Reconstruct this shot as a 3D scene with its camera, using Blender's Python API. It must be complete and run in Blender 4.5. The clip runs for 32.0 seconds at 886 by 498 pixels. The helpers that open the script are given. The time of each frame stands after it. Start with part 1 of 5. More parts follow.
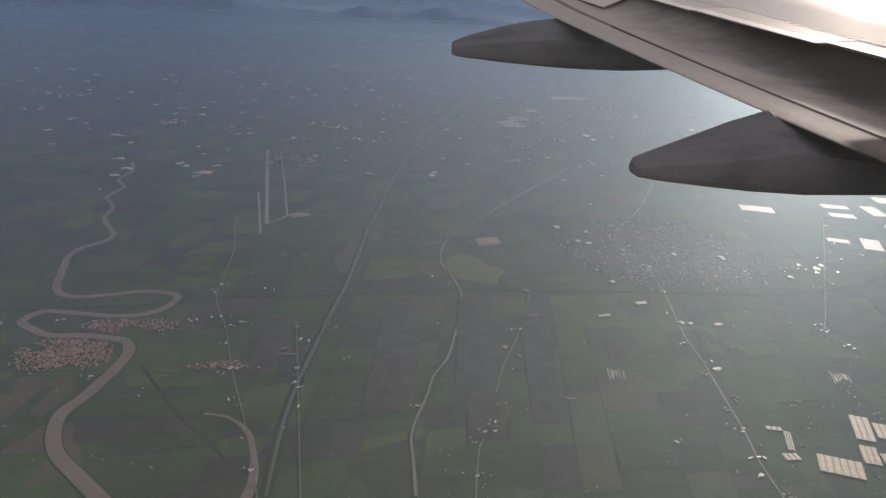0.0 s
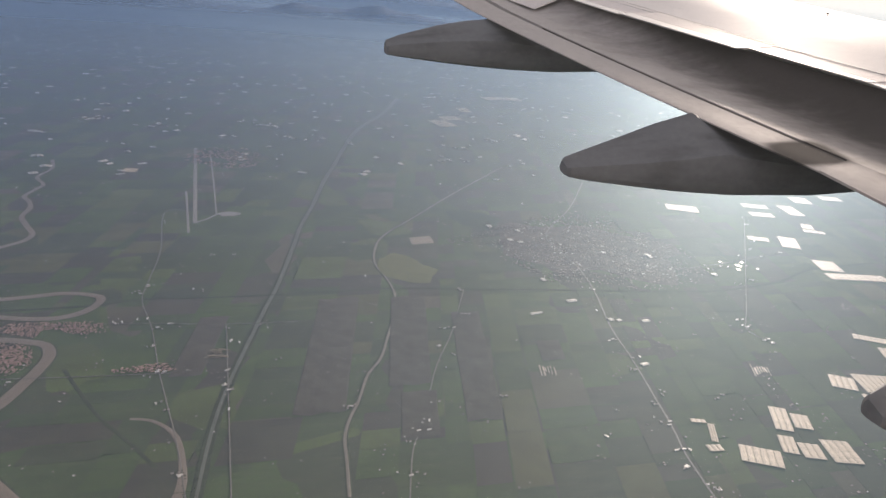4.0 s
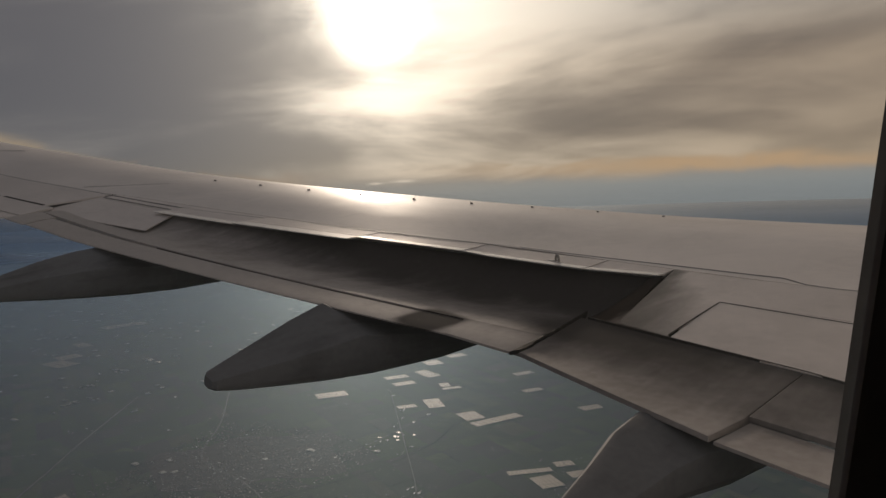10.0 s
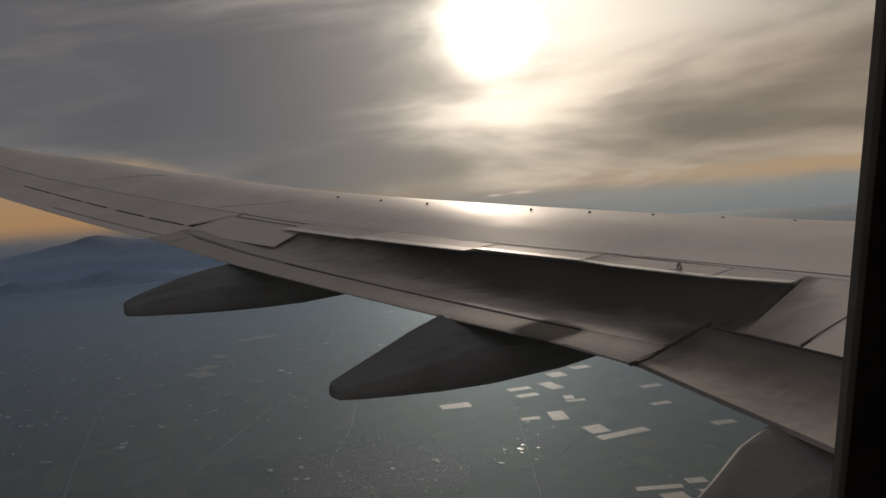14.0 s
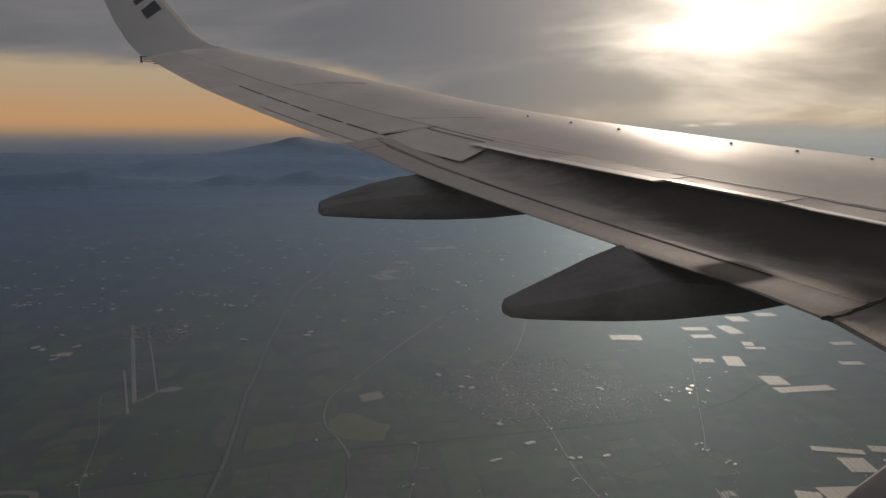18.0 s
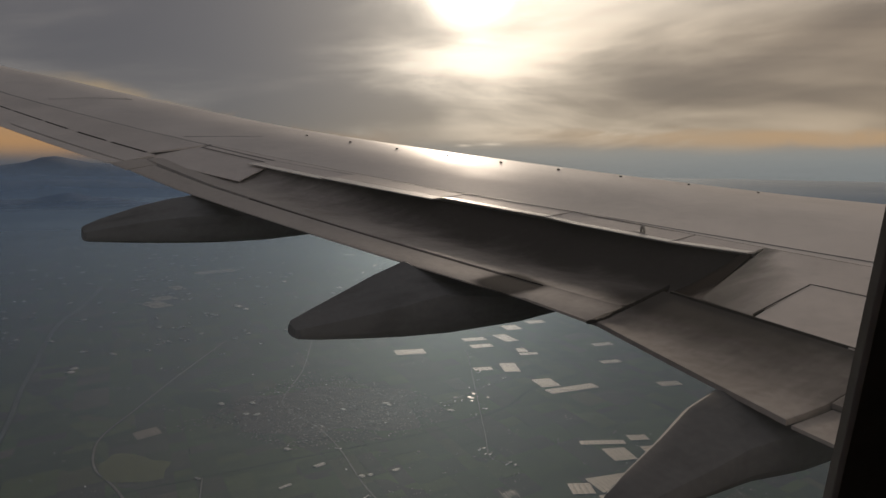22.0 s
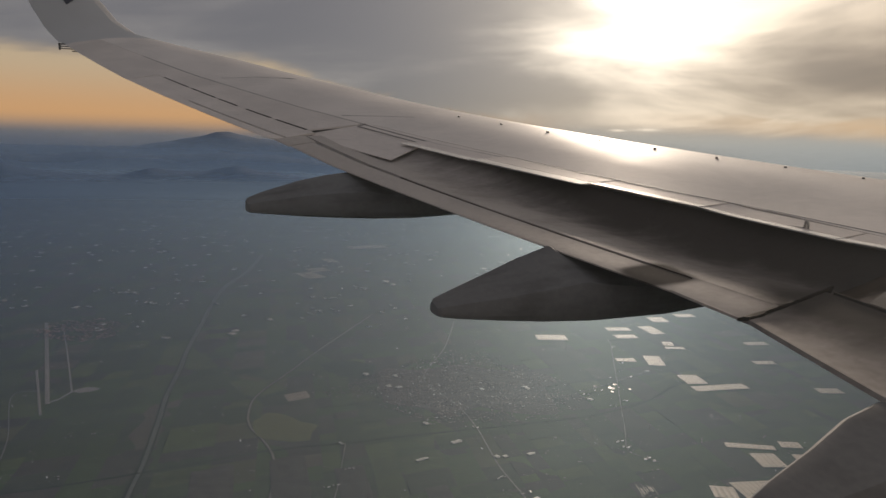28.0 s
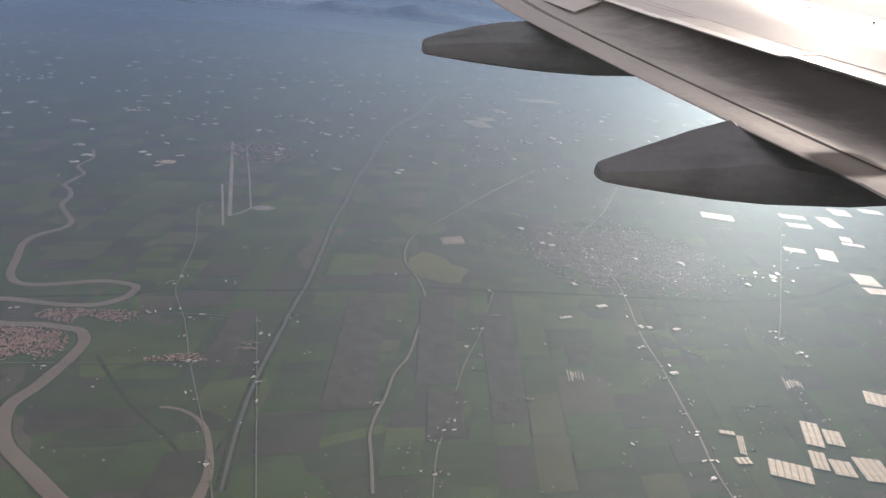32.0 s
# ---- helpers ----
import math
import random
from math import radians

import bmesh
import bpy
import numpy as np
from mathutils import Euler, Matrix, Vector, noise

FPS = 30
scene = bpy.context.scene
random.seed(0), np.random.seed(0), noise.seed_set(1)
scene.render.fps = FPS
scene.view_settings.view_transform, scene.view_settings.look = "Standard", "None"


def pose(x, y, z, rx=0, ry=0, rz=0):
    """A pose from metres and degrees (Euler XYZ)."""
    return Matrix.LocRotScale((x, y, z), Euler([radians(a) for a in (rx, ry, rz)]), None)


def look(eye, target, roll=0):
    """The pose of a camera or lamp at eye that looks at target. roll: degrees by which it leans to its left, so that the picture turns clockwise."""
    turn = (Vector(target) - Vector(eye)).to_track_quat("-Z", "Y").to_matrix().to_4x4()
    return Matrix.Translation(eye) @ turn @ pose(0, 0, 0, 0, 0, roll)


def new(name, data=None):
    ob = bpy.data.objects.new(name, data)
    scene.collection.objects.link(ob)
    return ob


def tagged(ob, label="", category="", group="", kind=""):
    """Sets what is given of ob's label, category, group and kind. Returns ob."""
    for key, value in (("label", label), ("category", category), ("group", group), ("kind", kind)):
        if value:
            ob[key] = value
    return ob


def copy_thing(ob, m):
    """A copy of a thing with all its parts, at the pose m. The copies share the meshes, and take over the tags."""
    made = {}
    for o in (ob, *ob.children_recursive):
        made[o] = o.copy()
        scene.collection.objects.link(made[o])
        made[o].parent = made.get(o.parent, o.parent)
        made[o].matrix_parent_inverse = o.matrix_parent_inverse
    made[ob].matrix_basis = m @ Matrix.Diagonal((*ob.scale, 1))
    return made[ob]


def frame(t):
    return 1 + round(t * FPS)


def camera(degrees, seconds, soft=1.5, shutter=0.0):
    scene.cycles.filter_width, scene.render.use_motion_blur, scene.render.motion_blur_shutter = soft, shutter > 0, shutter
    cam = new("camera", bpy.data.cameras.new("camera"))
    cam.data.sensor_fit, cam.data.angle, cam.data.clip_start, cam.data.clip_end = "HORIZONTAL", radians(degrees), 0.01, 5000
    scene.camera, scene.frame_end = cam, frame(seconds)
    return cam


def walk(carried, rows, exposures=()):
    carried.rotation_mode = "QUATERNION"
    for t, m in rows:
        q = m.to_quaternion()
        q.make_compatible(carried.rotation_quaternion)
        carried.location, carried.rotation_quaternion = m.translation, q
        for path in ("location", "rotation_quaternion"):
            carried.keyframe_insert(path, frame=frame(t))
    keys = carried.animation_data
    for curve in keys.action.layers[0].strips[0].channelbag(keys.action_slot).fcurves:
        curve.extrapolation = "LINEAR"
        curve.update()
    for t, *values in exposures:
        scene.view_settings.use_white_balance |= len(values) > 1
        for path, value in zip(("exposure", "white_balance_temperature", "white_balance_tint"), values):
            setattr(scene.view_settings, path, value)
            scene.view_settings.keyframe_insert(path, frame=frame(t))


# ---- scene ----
cam = camera(58.74, 32.0, soft=1.5)
CAMX, CAMZ = -10.240, 1.115
PATH = [  # seconds, y, pitch axis, roll axis, yaw axis
    (0, 1.595, 70.15, -3.31, -10.47), (0.5, 1.595, 69.01, -3.84, -10.34), (1, 1.596, 68.91, -3.98, -10.50),
    (1.5, 1.597, 68.99, -4.18, -10.99), (2, 1.597, 68.97, -4.05, -11.35), (2.5, 1.598, 68.99, -4.03, -11.49),
    (4.5, 1.600, 72.42, -5.54, -20.11), (5, 1.600, 78.97, -5.11, -27.78), (5.5, 1.607, 83.46, -2.68, -33.78),
    (6, 1.615, 85.78, -0.88, -38.20), (6.5, 1.623, 88.94, -0.29, -42.51), (7, 1.632, 92.08, 0.53, -44.76),
    (7.5, 1.632, 92.77, 1.47, -45.40), (8, 1.632, 92.71, 1.91, -45.47), (8.5, 1.629, 91.59, 1.67, -45.05),
    (9, 1.625, 89.79, 1.62, -44.47), (9.5, 1.624, 87.53, 1.73, -43.67), (10, 1.622, 85.63, 2.11, -42.60),
    (10.5, 1.620, 83.02, 2.64, -41.58), (11, 1.619, 81.68, 3.13, -40.97), (11.5, 1.617, 81.19, 3.40, -40.48),
    (12, 1.609, 80.46, 3.47, -41.24), (12.5, 1.603, 80.40, 2.98, -42.05), (13, 1.595, 83.54, 2.96, -40.86),
    (13.5, 1.592, 85.08, 3.50, -38.51), (14, 1.588, 86.90, 3.79, -33.93), (14.5, 1.590, 88.20, 3.57, -27.74),
    (15, 1.594, 89.07, 3.36, -22.82), (15.5, 1.593, 89.18, 3.30, -19.91), (17.5, 1.593, 83.80, 0.78, -18.61),
    (18, 1.592, 81.55, -0.32, -20.38), (18.5, 1.592, 80.22, -0.62, -22.30), (19, 1.592, 77.72, -1.58, -24.38),
    (19.5, 1.592, 74.85, -2.55, -27.02), (20, 1.592, 73.36, -3.36, -29.24), (20.5, 1.598, 74.62, -3.18, -32.14),
    (21, 1.603, 78.95, -2.09, -33.98), (21.5, 1.600, 81.81, -1.14, -35.88), (22, 1.599, 83.05, -0.45, -36.23),
    (22.5, 1.598, 83.87, 0.14, -35.79), (23, 1.597, 84.30, 0.52, -35.12), (23.5, 1.597, 84.29, 0.76, -34.85),
    (24, 1.597, 84.20, 0.69, -34.86), (24.5, 1.598, 84.29, 0.73, -34.89), (25, 1.598, 84.43, 0.55, -34.33),
    (25.5, 1.596, 84.29, 0.34, -33.17), (26, 1.593, 84.19, -0.02, -31.50), (26.5, 1.594, 83.82, -0.50, -29.28),
    (28.5, 1.595, 81.30, -2.02, -24.99), (29, 1.595, 81.62, -2.06, -24.75), (29.5, 1.595, 81.03, -2.45, -23.83),
    (30, 1.595, 77.39, -3.09, -22.55), (30.5, 1.595, 74.58, -3.23, -21.77), (31, 1.595, 72.78, -3.50, -19.78),
    (31.5, 1.595, 71.83, -4.12, -16.51), (32, 1.595, 70.18, -5.79, -12.34),
]

EXPOSURES = [  # seconds, stops, white balance
    (0, 1.15, 6250, 12.6), (1, 1.62, 6230, 13), (2.5, 1.75, 6210, 13.2), (4.5, 1.45, 6280, 12.5), (5, 0.6, 6380, 11.4), (5.6, -0.15, 6500, 10), (7, -0.52, 6500, 10),
    (8, -0.66, 6500, 10), (9, -0.55, 6500, 10), (10.5, -0.14, 6500, 10), (12, 0.2, 6500, 10), (13, 0.3, 6500, 10), (14, -0.36, 6500, 10), (15.5, -0.4, 6500, 10),
    (18, 0.1, 6500, 10), (19, 0.3, 6500, 10), (20, 1.35, 6340, 11.8), (20.6, 1.1, 6360, 11.5), (21.4, 0.12, 6420, 10.6), (22, -0.25, 6500, 10), (24, -0.2, 6500, 10),
    (26.5, -0.15, 6500, 10), (28.5, 0.35, 6500, 10), (29.3, 0.2, 6500, 10), (30, 0.45, 6430, 10.8), (30.5, 1.05, 6350, 11.6), (31, 1.35, 6300, 12.2), (32, 1.6, 6250, 12.8),
]
SWAY_T, SWAY_X = (0, 5, 9, 12, 13, 14, 18, 20, 22, 24, 26, 32), (0.0, 0.0, -0.001, -0.001, -0.001, 0.003, 0.0, -0.004, -0.009, -0.004, 0.0, 0.0)
walk(cam, [(t, pose(CAMX + float(np.interp(t, SWAY_T, SWAY_X)), y, CAMZ, rx, ry, rz)) for t, y, rx, ry, rz in PATH], EXPOSURES)

# ---- sky and sun ----
SUN_AZ, SUN_EL = radians(38.0), radians(11.8)
SUN_DIR = Vector((math.sin(SUN_AZ) * math.cos(SUN_EL), math.cos(SUN_AZ) * math.cos(SUN_EL), math.sin(SUN_EL)))
sun_data = bpy.data.lights.new("sun", "SUN")
sun_data.energy, sun_data.angle, sun_data.color = 2.1, radians(3.0), (1.0, 0.82, 0.65)
sun = new("sun", sun_data)
sun.matrix_world = look((0, 0, 60), Vector((0, 0, 60)) - SUN_DIR)


class Net:
    """Small helper that wires arithmetic in a node tree."""

    def __init__(self, tree):
        self.tree = tree

    def node(self, kind, **props):
        n = self.tree.nodes.new(kind)
        for k, v in props.items():
            setattr(n, k, v)
        return n

    def put(self, socket, value):
        if isinstance(value, bpy.types.NodeSocket):
            self.tree.links.new(value, socket)
        else:
            socket.default_value = value

    def m(self, op, a, b=0.0, c=0.0, clamp=False):
        n = self.node("ShaderNodeMath", operation=op, use_clamp=clamp)
        for s, v in zip(n.inputs, (a, b, c)):
            self.put(s, v)
        return n.outputs[0]

    def v(self, op, a, b=(0, 0, 0)):
        n = self.node("ShaderNodeVectorMath", operation=op)
        self.put(n.inputs[0], a)
        self.put(n.inputs[1], b)
        return n.outputs["Value"] if op in ("DOT_PRODUCT", "LENGTH") else n.outputs[0]

    def mix(self, f, a, b, blend="MIX"):
        n = self.node("ShaderNodeMix", data_type="RGBA", blend_type=blend)
        self.put(n.inputs[0], f)
        self.put(n.inputs[6], a if isinstance(a, bpy.types.NodeSocket) else (*a, 1))
        self.put(n.inputs[7], b if isinstance(b, bpy.types.NodeSocket) else (*b, 1))
        return n.outputs[2]

    def step(self, x, lo, hi, to_lo=0.0, to_hi=1.0):
        n = self.node("ShaderNodeMapRange", interpolation_type="SMOOTHSTEP")
        for s, val in zip(n.inputs, (x, lo, hi, to_lo, to_hi)):
            self.put(s, val)
        return n.outputs[0]

    def noise(self, vec, scale, detail=4.0, rough=0.55, dist=0.0):
        n = self.node("ShaderNodeTexNoise")
        self.put(n.inputs["Vector"], vec)
        for k, val in (("Scale", scale), ("Detail", detail), ("Roughness", rough), ("Distortion", dist)):
            n.inputs[k].default_value = val
        return n.outputs[0]

    def scaled(self, vec, s, rot=0.0, loc=(0, 0, 0)):
        n = self.node("ShaderNodeMapping")
        self.put(n.inputs[0], vec)
        n.inputs["Scale"].default_value, n.inputs["Rotation"].default_value = s, (0, 0, rot)
        n.inputs["Location"].default_value = loc
        return n.outputs[0]


def build_sky():
    world = bpy.data.worlds.new("evening_sky")
    scene.world = world
    world.use_nodes = True
    t = world.node_tree
    t.nodes.clear()
    n = Net(t)
    way = n.v("NORMALIZE", n.node("ShaderNodeTexCoord").outputs["Generated"])
    sep = n.node("ShaderNodeSeparateXYZ")
    n.put(sep.inputs[0], way)
    x, y, z = sep.outputs
    az = n.m("MULTIPLY", n.m("ARCTAN2", x, y), 57.29578)
    el = n.m("MULTIPLY", n.m("ARCSINE", z), 57.29578)
    # clear evening air behind everything
    air = n.node("ShaderNodeTexSky", sky_type="NISHITA")
    air.sun_disc, air.sun_elevation, air.sun_rotation, air.altitude = False, SUN_EL, SUN_AZ, 3000
    base = n.mix(1.0, air.outputs[0], (0.05, 0.05, 0.05), "MULTIPLY")
    # high cloud in long streaks that fan out from the tail towards the nose
    fan = n.m("MULTIPLY", el, n.m("SUBTRACT", 1.0, n.m("MULTIPLY", n.m("MINIMUM", n.m("MAXIMUM", n.m("SUBTRACT", az, 38.0), -60.0), 45.0), 0.0125)))
    comb = n.node("ShaderNodeCombineXYZ")
    n.put(comb.inputs[0], az)
    n.put(comb.inputs[1], fan)
    n.put(comb.inputs[2], n.m("MULTIPLY", n.m("ABSOLUTE", az), 0.01))
    sheet = comb.outputs[0]
    streak = n.noise(n.scaled(sheet, (0.036, 0.125, 1.0), radians(-5), (7.3, 0.4, 0)), 1.0, 5.0, 0.52, 0.9)
    wisps = n.noise(n.scaled(sheet, (0.07, 0.36, 1.0), radians(-4), (4.1, 2.0, 0)), 1.0, 7, 0.6, 0.7)
    sky_tex = n.m("ADD", n.m("MULTIPLY", streak, 0.74), n.m("MULTIPLY", wisps, 0.26))
    ang = n.m("MULTIPLY", n.m("ARCCOSINE", n.m("MINIMUM", n.v("DOT_PRODUCT", way, tuple(SUN_DIR)), 0.99999)), 57.29578)
    near = n.m("POWER", 2.718, n.m("MULTIPLY", ang, -0.10))
    # heavy bank towards the tail, thin veil towards the nose
    side = n.step(az, 19.0, 47.0)
    thick = n.m("ADD", n.m("MULTIPLY", n.m("SUBTRACT", sky_tex, 0.5), 2.2), n.m("SUBTRACT", 0.80, n.m("MULTIPLY", side, 0.40)))
    # the larger dark and thin banks of the cloud sheet: azimuth, height, their spreads, slope, weight
    for a0, e0, sa, se, slope, weight in ((22, 8.0, 9, 4.5, 0.0, 0.25), (55, 5.6, 11, 1.9, 0.06, 0.36), (45, 8.0, 7, 1.5, 0.16, -0.25), (64, 15.0, 8, 2.6, 0.3, 0.08), (52, 12.5, 7, 1.0, 0.35, -0.14), (57, 10.2, 9, 0.9, 0.25, 0.14), (53, 13.4, 8, 3.2, 0.2, -0.26),
                                         (37, 6.2, 5, 1.6, 0.03, -0.10), (30, 3.0, 6, 0.8, 0.0, 0.35), (66, 8.6, 8, 1.4, 0.12, 0.28), (56, 3.8, 12, 1.3, 0.02, 0.30)):
        da = n.m("SUBTRACT", az, float(a0))
        de = n.m("SUBTRACT", n.m("SUBTRACT", el, float(e0)), n.m("MULTIPLY", da, slope))
        q = n.m("ADD", n.m("POWER", n.m("ABSOLUTE", n.m("DIVIDE", da, float(sa))), 2.0), n.m("POWER", n.m("ABSOLUTE", n.m("DIVIDE", de, float(se))), 2.0))
        thick = n.m("ADD", thick, n.m("MULTIPLY", n.m("POWER", 2.718, n.m("MULTIPLY", q, -1.0)), weight))
    thick = n.step(thick, -0.1, 1.1)
    bright = n.mix(side, (0.21, 0.193, 0.186), n.mix(n.step(el, 7.5, 14.0), (0.46, 0.345, 0.235), (0.49, 0.432, 0.365)))
    dark = n.mix(side, (0.103, 0.099, 0.110), n.mix(n.step(el, 7.5, 14.0), (0.158, 0.120, 0.090), (0.225, 0.200, 0.178)))
    cloud = n.mix(thick, bright, dark)
    # the veil lights up round the sun
    core = n.m("POWER", 2.718, n.m("MULTIPLY", n.m("POWER", n.m("DIVIDE", ang, 2.05), 2.0), -1.0))
    lit = n.m("MULTIPLY", near, n.step(thick, 1.05, 0.0, 0.22, 2.2))
    gl = n.node("ShaderNodeCombineColor")
    wide_glow = n.m("POWER", 2.718, n.m("MULTIPLY", ang, -0.17))
    total = n.m("ADD", n.m("MULTIPLY", core, 5.5), n.m("ADD", n.m("MULTIPLY", lit, 0.92), n.m("MULTIPLY", wide_glow, 0.62)))
    for i, k in enumerate((1.0, 0.885, 0.72)):
        n.put(gl.inputs[i], n.m("MULTIPLY", total, k))
    cloud = n.mix(1.0, cloud, gl.outputs[0], "ADD")
    # the clear strip under the cloud bank: orange aft, pale blue ahead, broken by streaks
    ragged = n.m("MULTIPLY", n.m("SUBTRACT", wisps, 0.5), 3.4)
    low_top = n.step(az, 11.0, 27.0, 4.6, 0.9)
    strip = n.step(n.m("SUBTRACT", el, n.m("ADD", low_top, ragged)), 0.7, -0.7)
    warm = n.mix(n.step(el, 0.4, 4.4), (0.46, 0.250, 0.112), (0.41, 0.308, 0.195))
    cool = n.mix(n.step(el, -0.6, 1.6), (0.27, 0.285, 0.285), (0.315, 0.270, 0.235))
    strip_col = n.mix(n.step(az, 22.0, 36.0), warm, cool)
    sky = n.mix(strip, cloud, strip_col)
    lane = n.m("MULTIPLY", n.step(n.m("ABSOLUTE", n.m("SUBTRACT", el, n.m("ADD", 0.95, n.m("MULTIPLY", ragged, 0.8)))), 0.9, 0.1), n.step(az, 34.0, 62.0))
    sky = n.mix(n.m("MULTIPLY", lane, n.step(wisps, 0.35, 0.62, 0.15, 0.95)), sky, (0.52, 0.345, 0.20))
    # two scraps of bright low cloud
    for a0, e0, sa, se in ((37.75, 0.55, 0.45, 0.08), (39.8, 0.65, 0.75, 0.10)):
        q = n.m("ADD", n.m("POWER", n.m("ABSOLUTE", n.m("DIVIDE", n.m("SUBTRACT", az, a0), sa)), 2.0), n.m("POWER", n.m("ABSOLUTE", n.m("DIVIDE", n.m("SUBTRACT", el, e0), se)), 2.0))
        sky = n.mix(n.m("MULTIPLY", n.m("POWER", 2.718, n.m("MULTIPLY", q, -1.0)), 0.8), sky, (0.75, 0.66, 0.55))
    # hazy air below the level line
    murk = n.mix(n.step(az, 10.0, 45.0), (0.110, 0.108, 0.122), (0.235, 0.258, 0.268))
    sky = n.mix(n.step(el, 0.7, -0.9), sky, murk)
    # the far side of the sky is plain grey cloud
    back = n.step(n.m("COSINE", n.m("MULTIPLY", n.m("SUBTRACT", az, 35.0), 0.0174533)), 0.35, -0.1)
    sky = n.mix(n.m("MULTIPLY", back, 0.8), sky, (0.19, 0.19, 0.205))
    sky = n.mix(n.step(el, 24.0, 60.0, 0.0, 0.9), sky, (0.165, 0.160, 0.165))
    sky = n.mix(0.06, sky, base)
    bg = n.node("ShaderNodeBackground")
    n.put(bg.inputs[0], sky)
    bg.inputs[1].default_value = 1.0
    out = n.node("ShaderNodeOutputWorld")
    t.links.new(bg.outputs[0], out.inputs[0])


build_sky()


# ---- materials ----
def make_mat(name, base, rough=0.5, metal=0.0, vary=0.25, scale=3.0, fine=40.0, bump=0.0, tint=None, spec=0.5, stretch=(1, 1, 1), island=0.0, bright=None, coat=0.0):
    m = bpy.data.materials.new(name)
    m.use_nodes = True
    t = m.node_tree
    n = Net(t)
    p = t.nodes["Principled BSDF"]
    co = n.scaled(n.node("ShaderNodeTexCoord").outputs["Object"], stretch)
    a, b = n.noise(co, scale, 5, 0.6), n.noise(co, fine, 3, 0.6)
    k = n.m("ADD", n.m("MULTIPLY", a, 0.7), n.m("MULTIPLY", b, 0.3))
    lo = tuple(c * (1 - vary) for c in base)
    hi = tint or tuple(min(1, c * (1 + vary)) for c in base)
    col = n.mix(n.step(k, 0.3, 0.7), lo, hi)
    if island:
        rnd = n.node("ShaderNodeNewGeometry").outputs["Random Per Island"]
        col = n.mix(1.0, col, n.mix(rnd, (1 - island,) * 3, (1 + island,) * 3), "MULTIPLY")
        if bright:
            col = n.mix(n.step(rnd, 0.945, 0.96), col, bright)
    n.put(p.inputs["Base Color"], col)
    n.put(p.inputs["Roughness"], n.step(k, 0.25, 0.75, max(0.02, rough - 0.08), min(1, rough + 0.08)))
    p.inputs["Metallic"].default_value, p.inputs["Specular IOR Level"].default_value = metal, spec
    p.inputs["Coat Weight"].default_value, p.inputs["Coat Roughness"].default_value = coat, 0.075
    if bump:
        bn = n.node("ShaderNodeBump")
        bn.inputs["Strength"].default_value, bn.inputs["Distance"].default_value = 0.4, bump
        n.put(bn.inputs["Height"], k)
        n.put(p.inputs["Normal"], bn.outputs[0])
    return m


SKIN = make_mat("wing_grey_paint", (0.71, 0.65, 0.61), 0.55, 0.0, 0.13, 0.9, 14, 0.0006, spec=0.20, coat=0.11)
SLAT = make_mat("bare_leading_edge", (0.60, 0.59, 0.58), 0.17, 0.8, 0.06, 2.0, 30, 0.0)
PANEL = make_mat("panel_grey_paint", (0.655, 0.592, 0.552), 0.55, 0.0, 0.14, 1.3, 18, 0.0008, spec=0.18, coat=0.10)
EDGE = make_mat("pale_edge_paint", (0.72, 0.68, 0.64), 0.5, 0.0, 0.10, 3, 18, spec=0.15, coat=0.3)


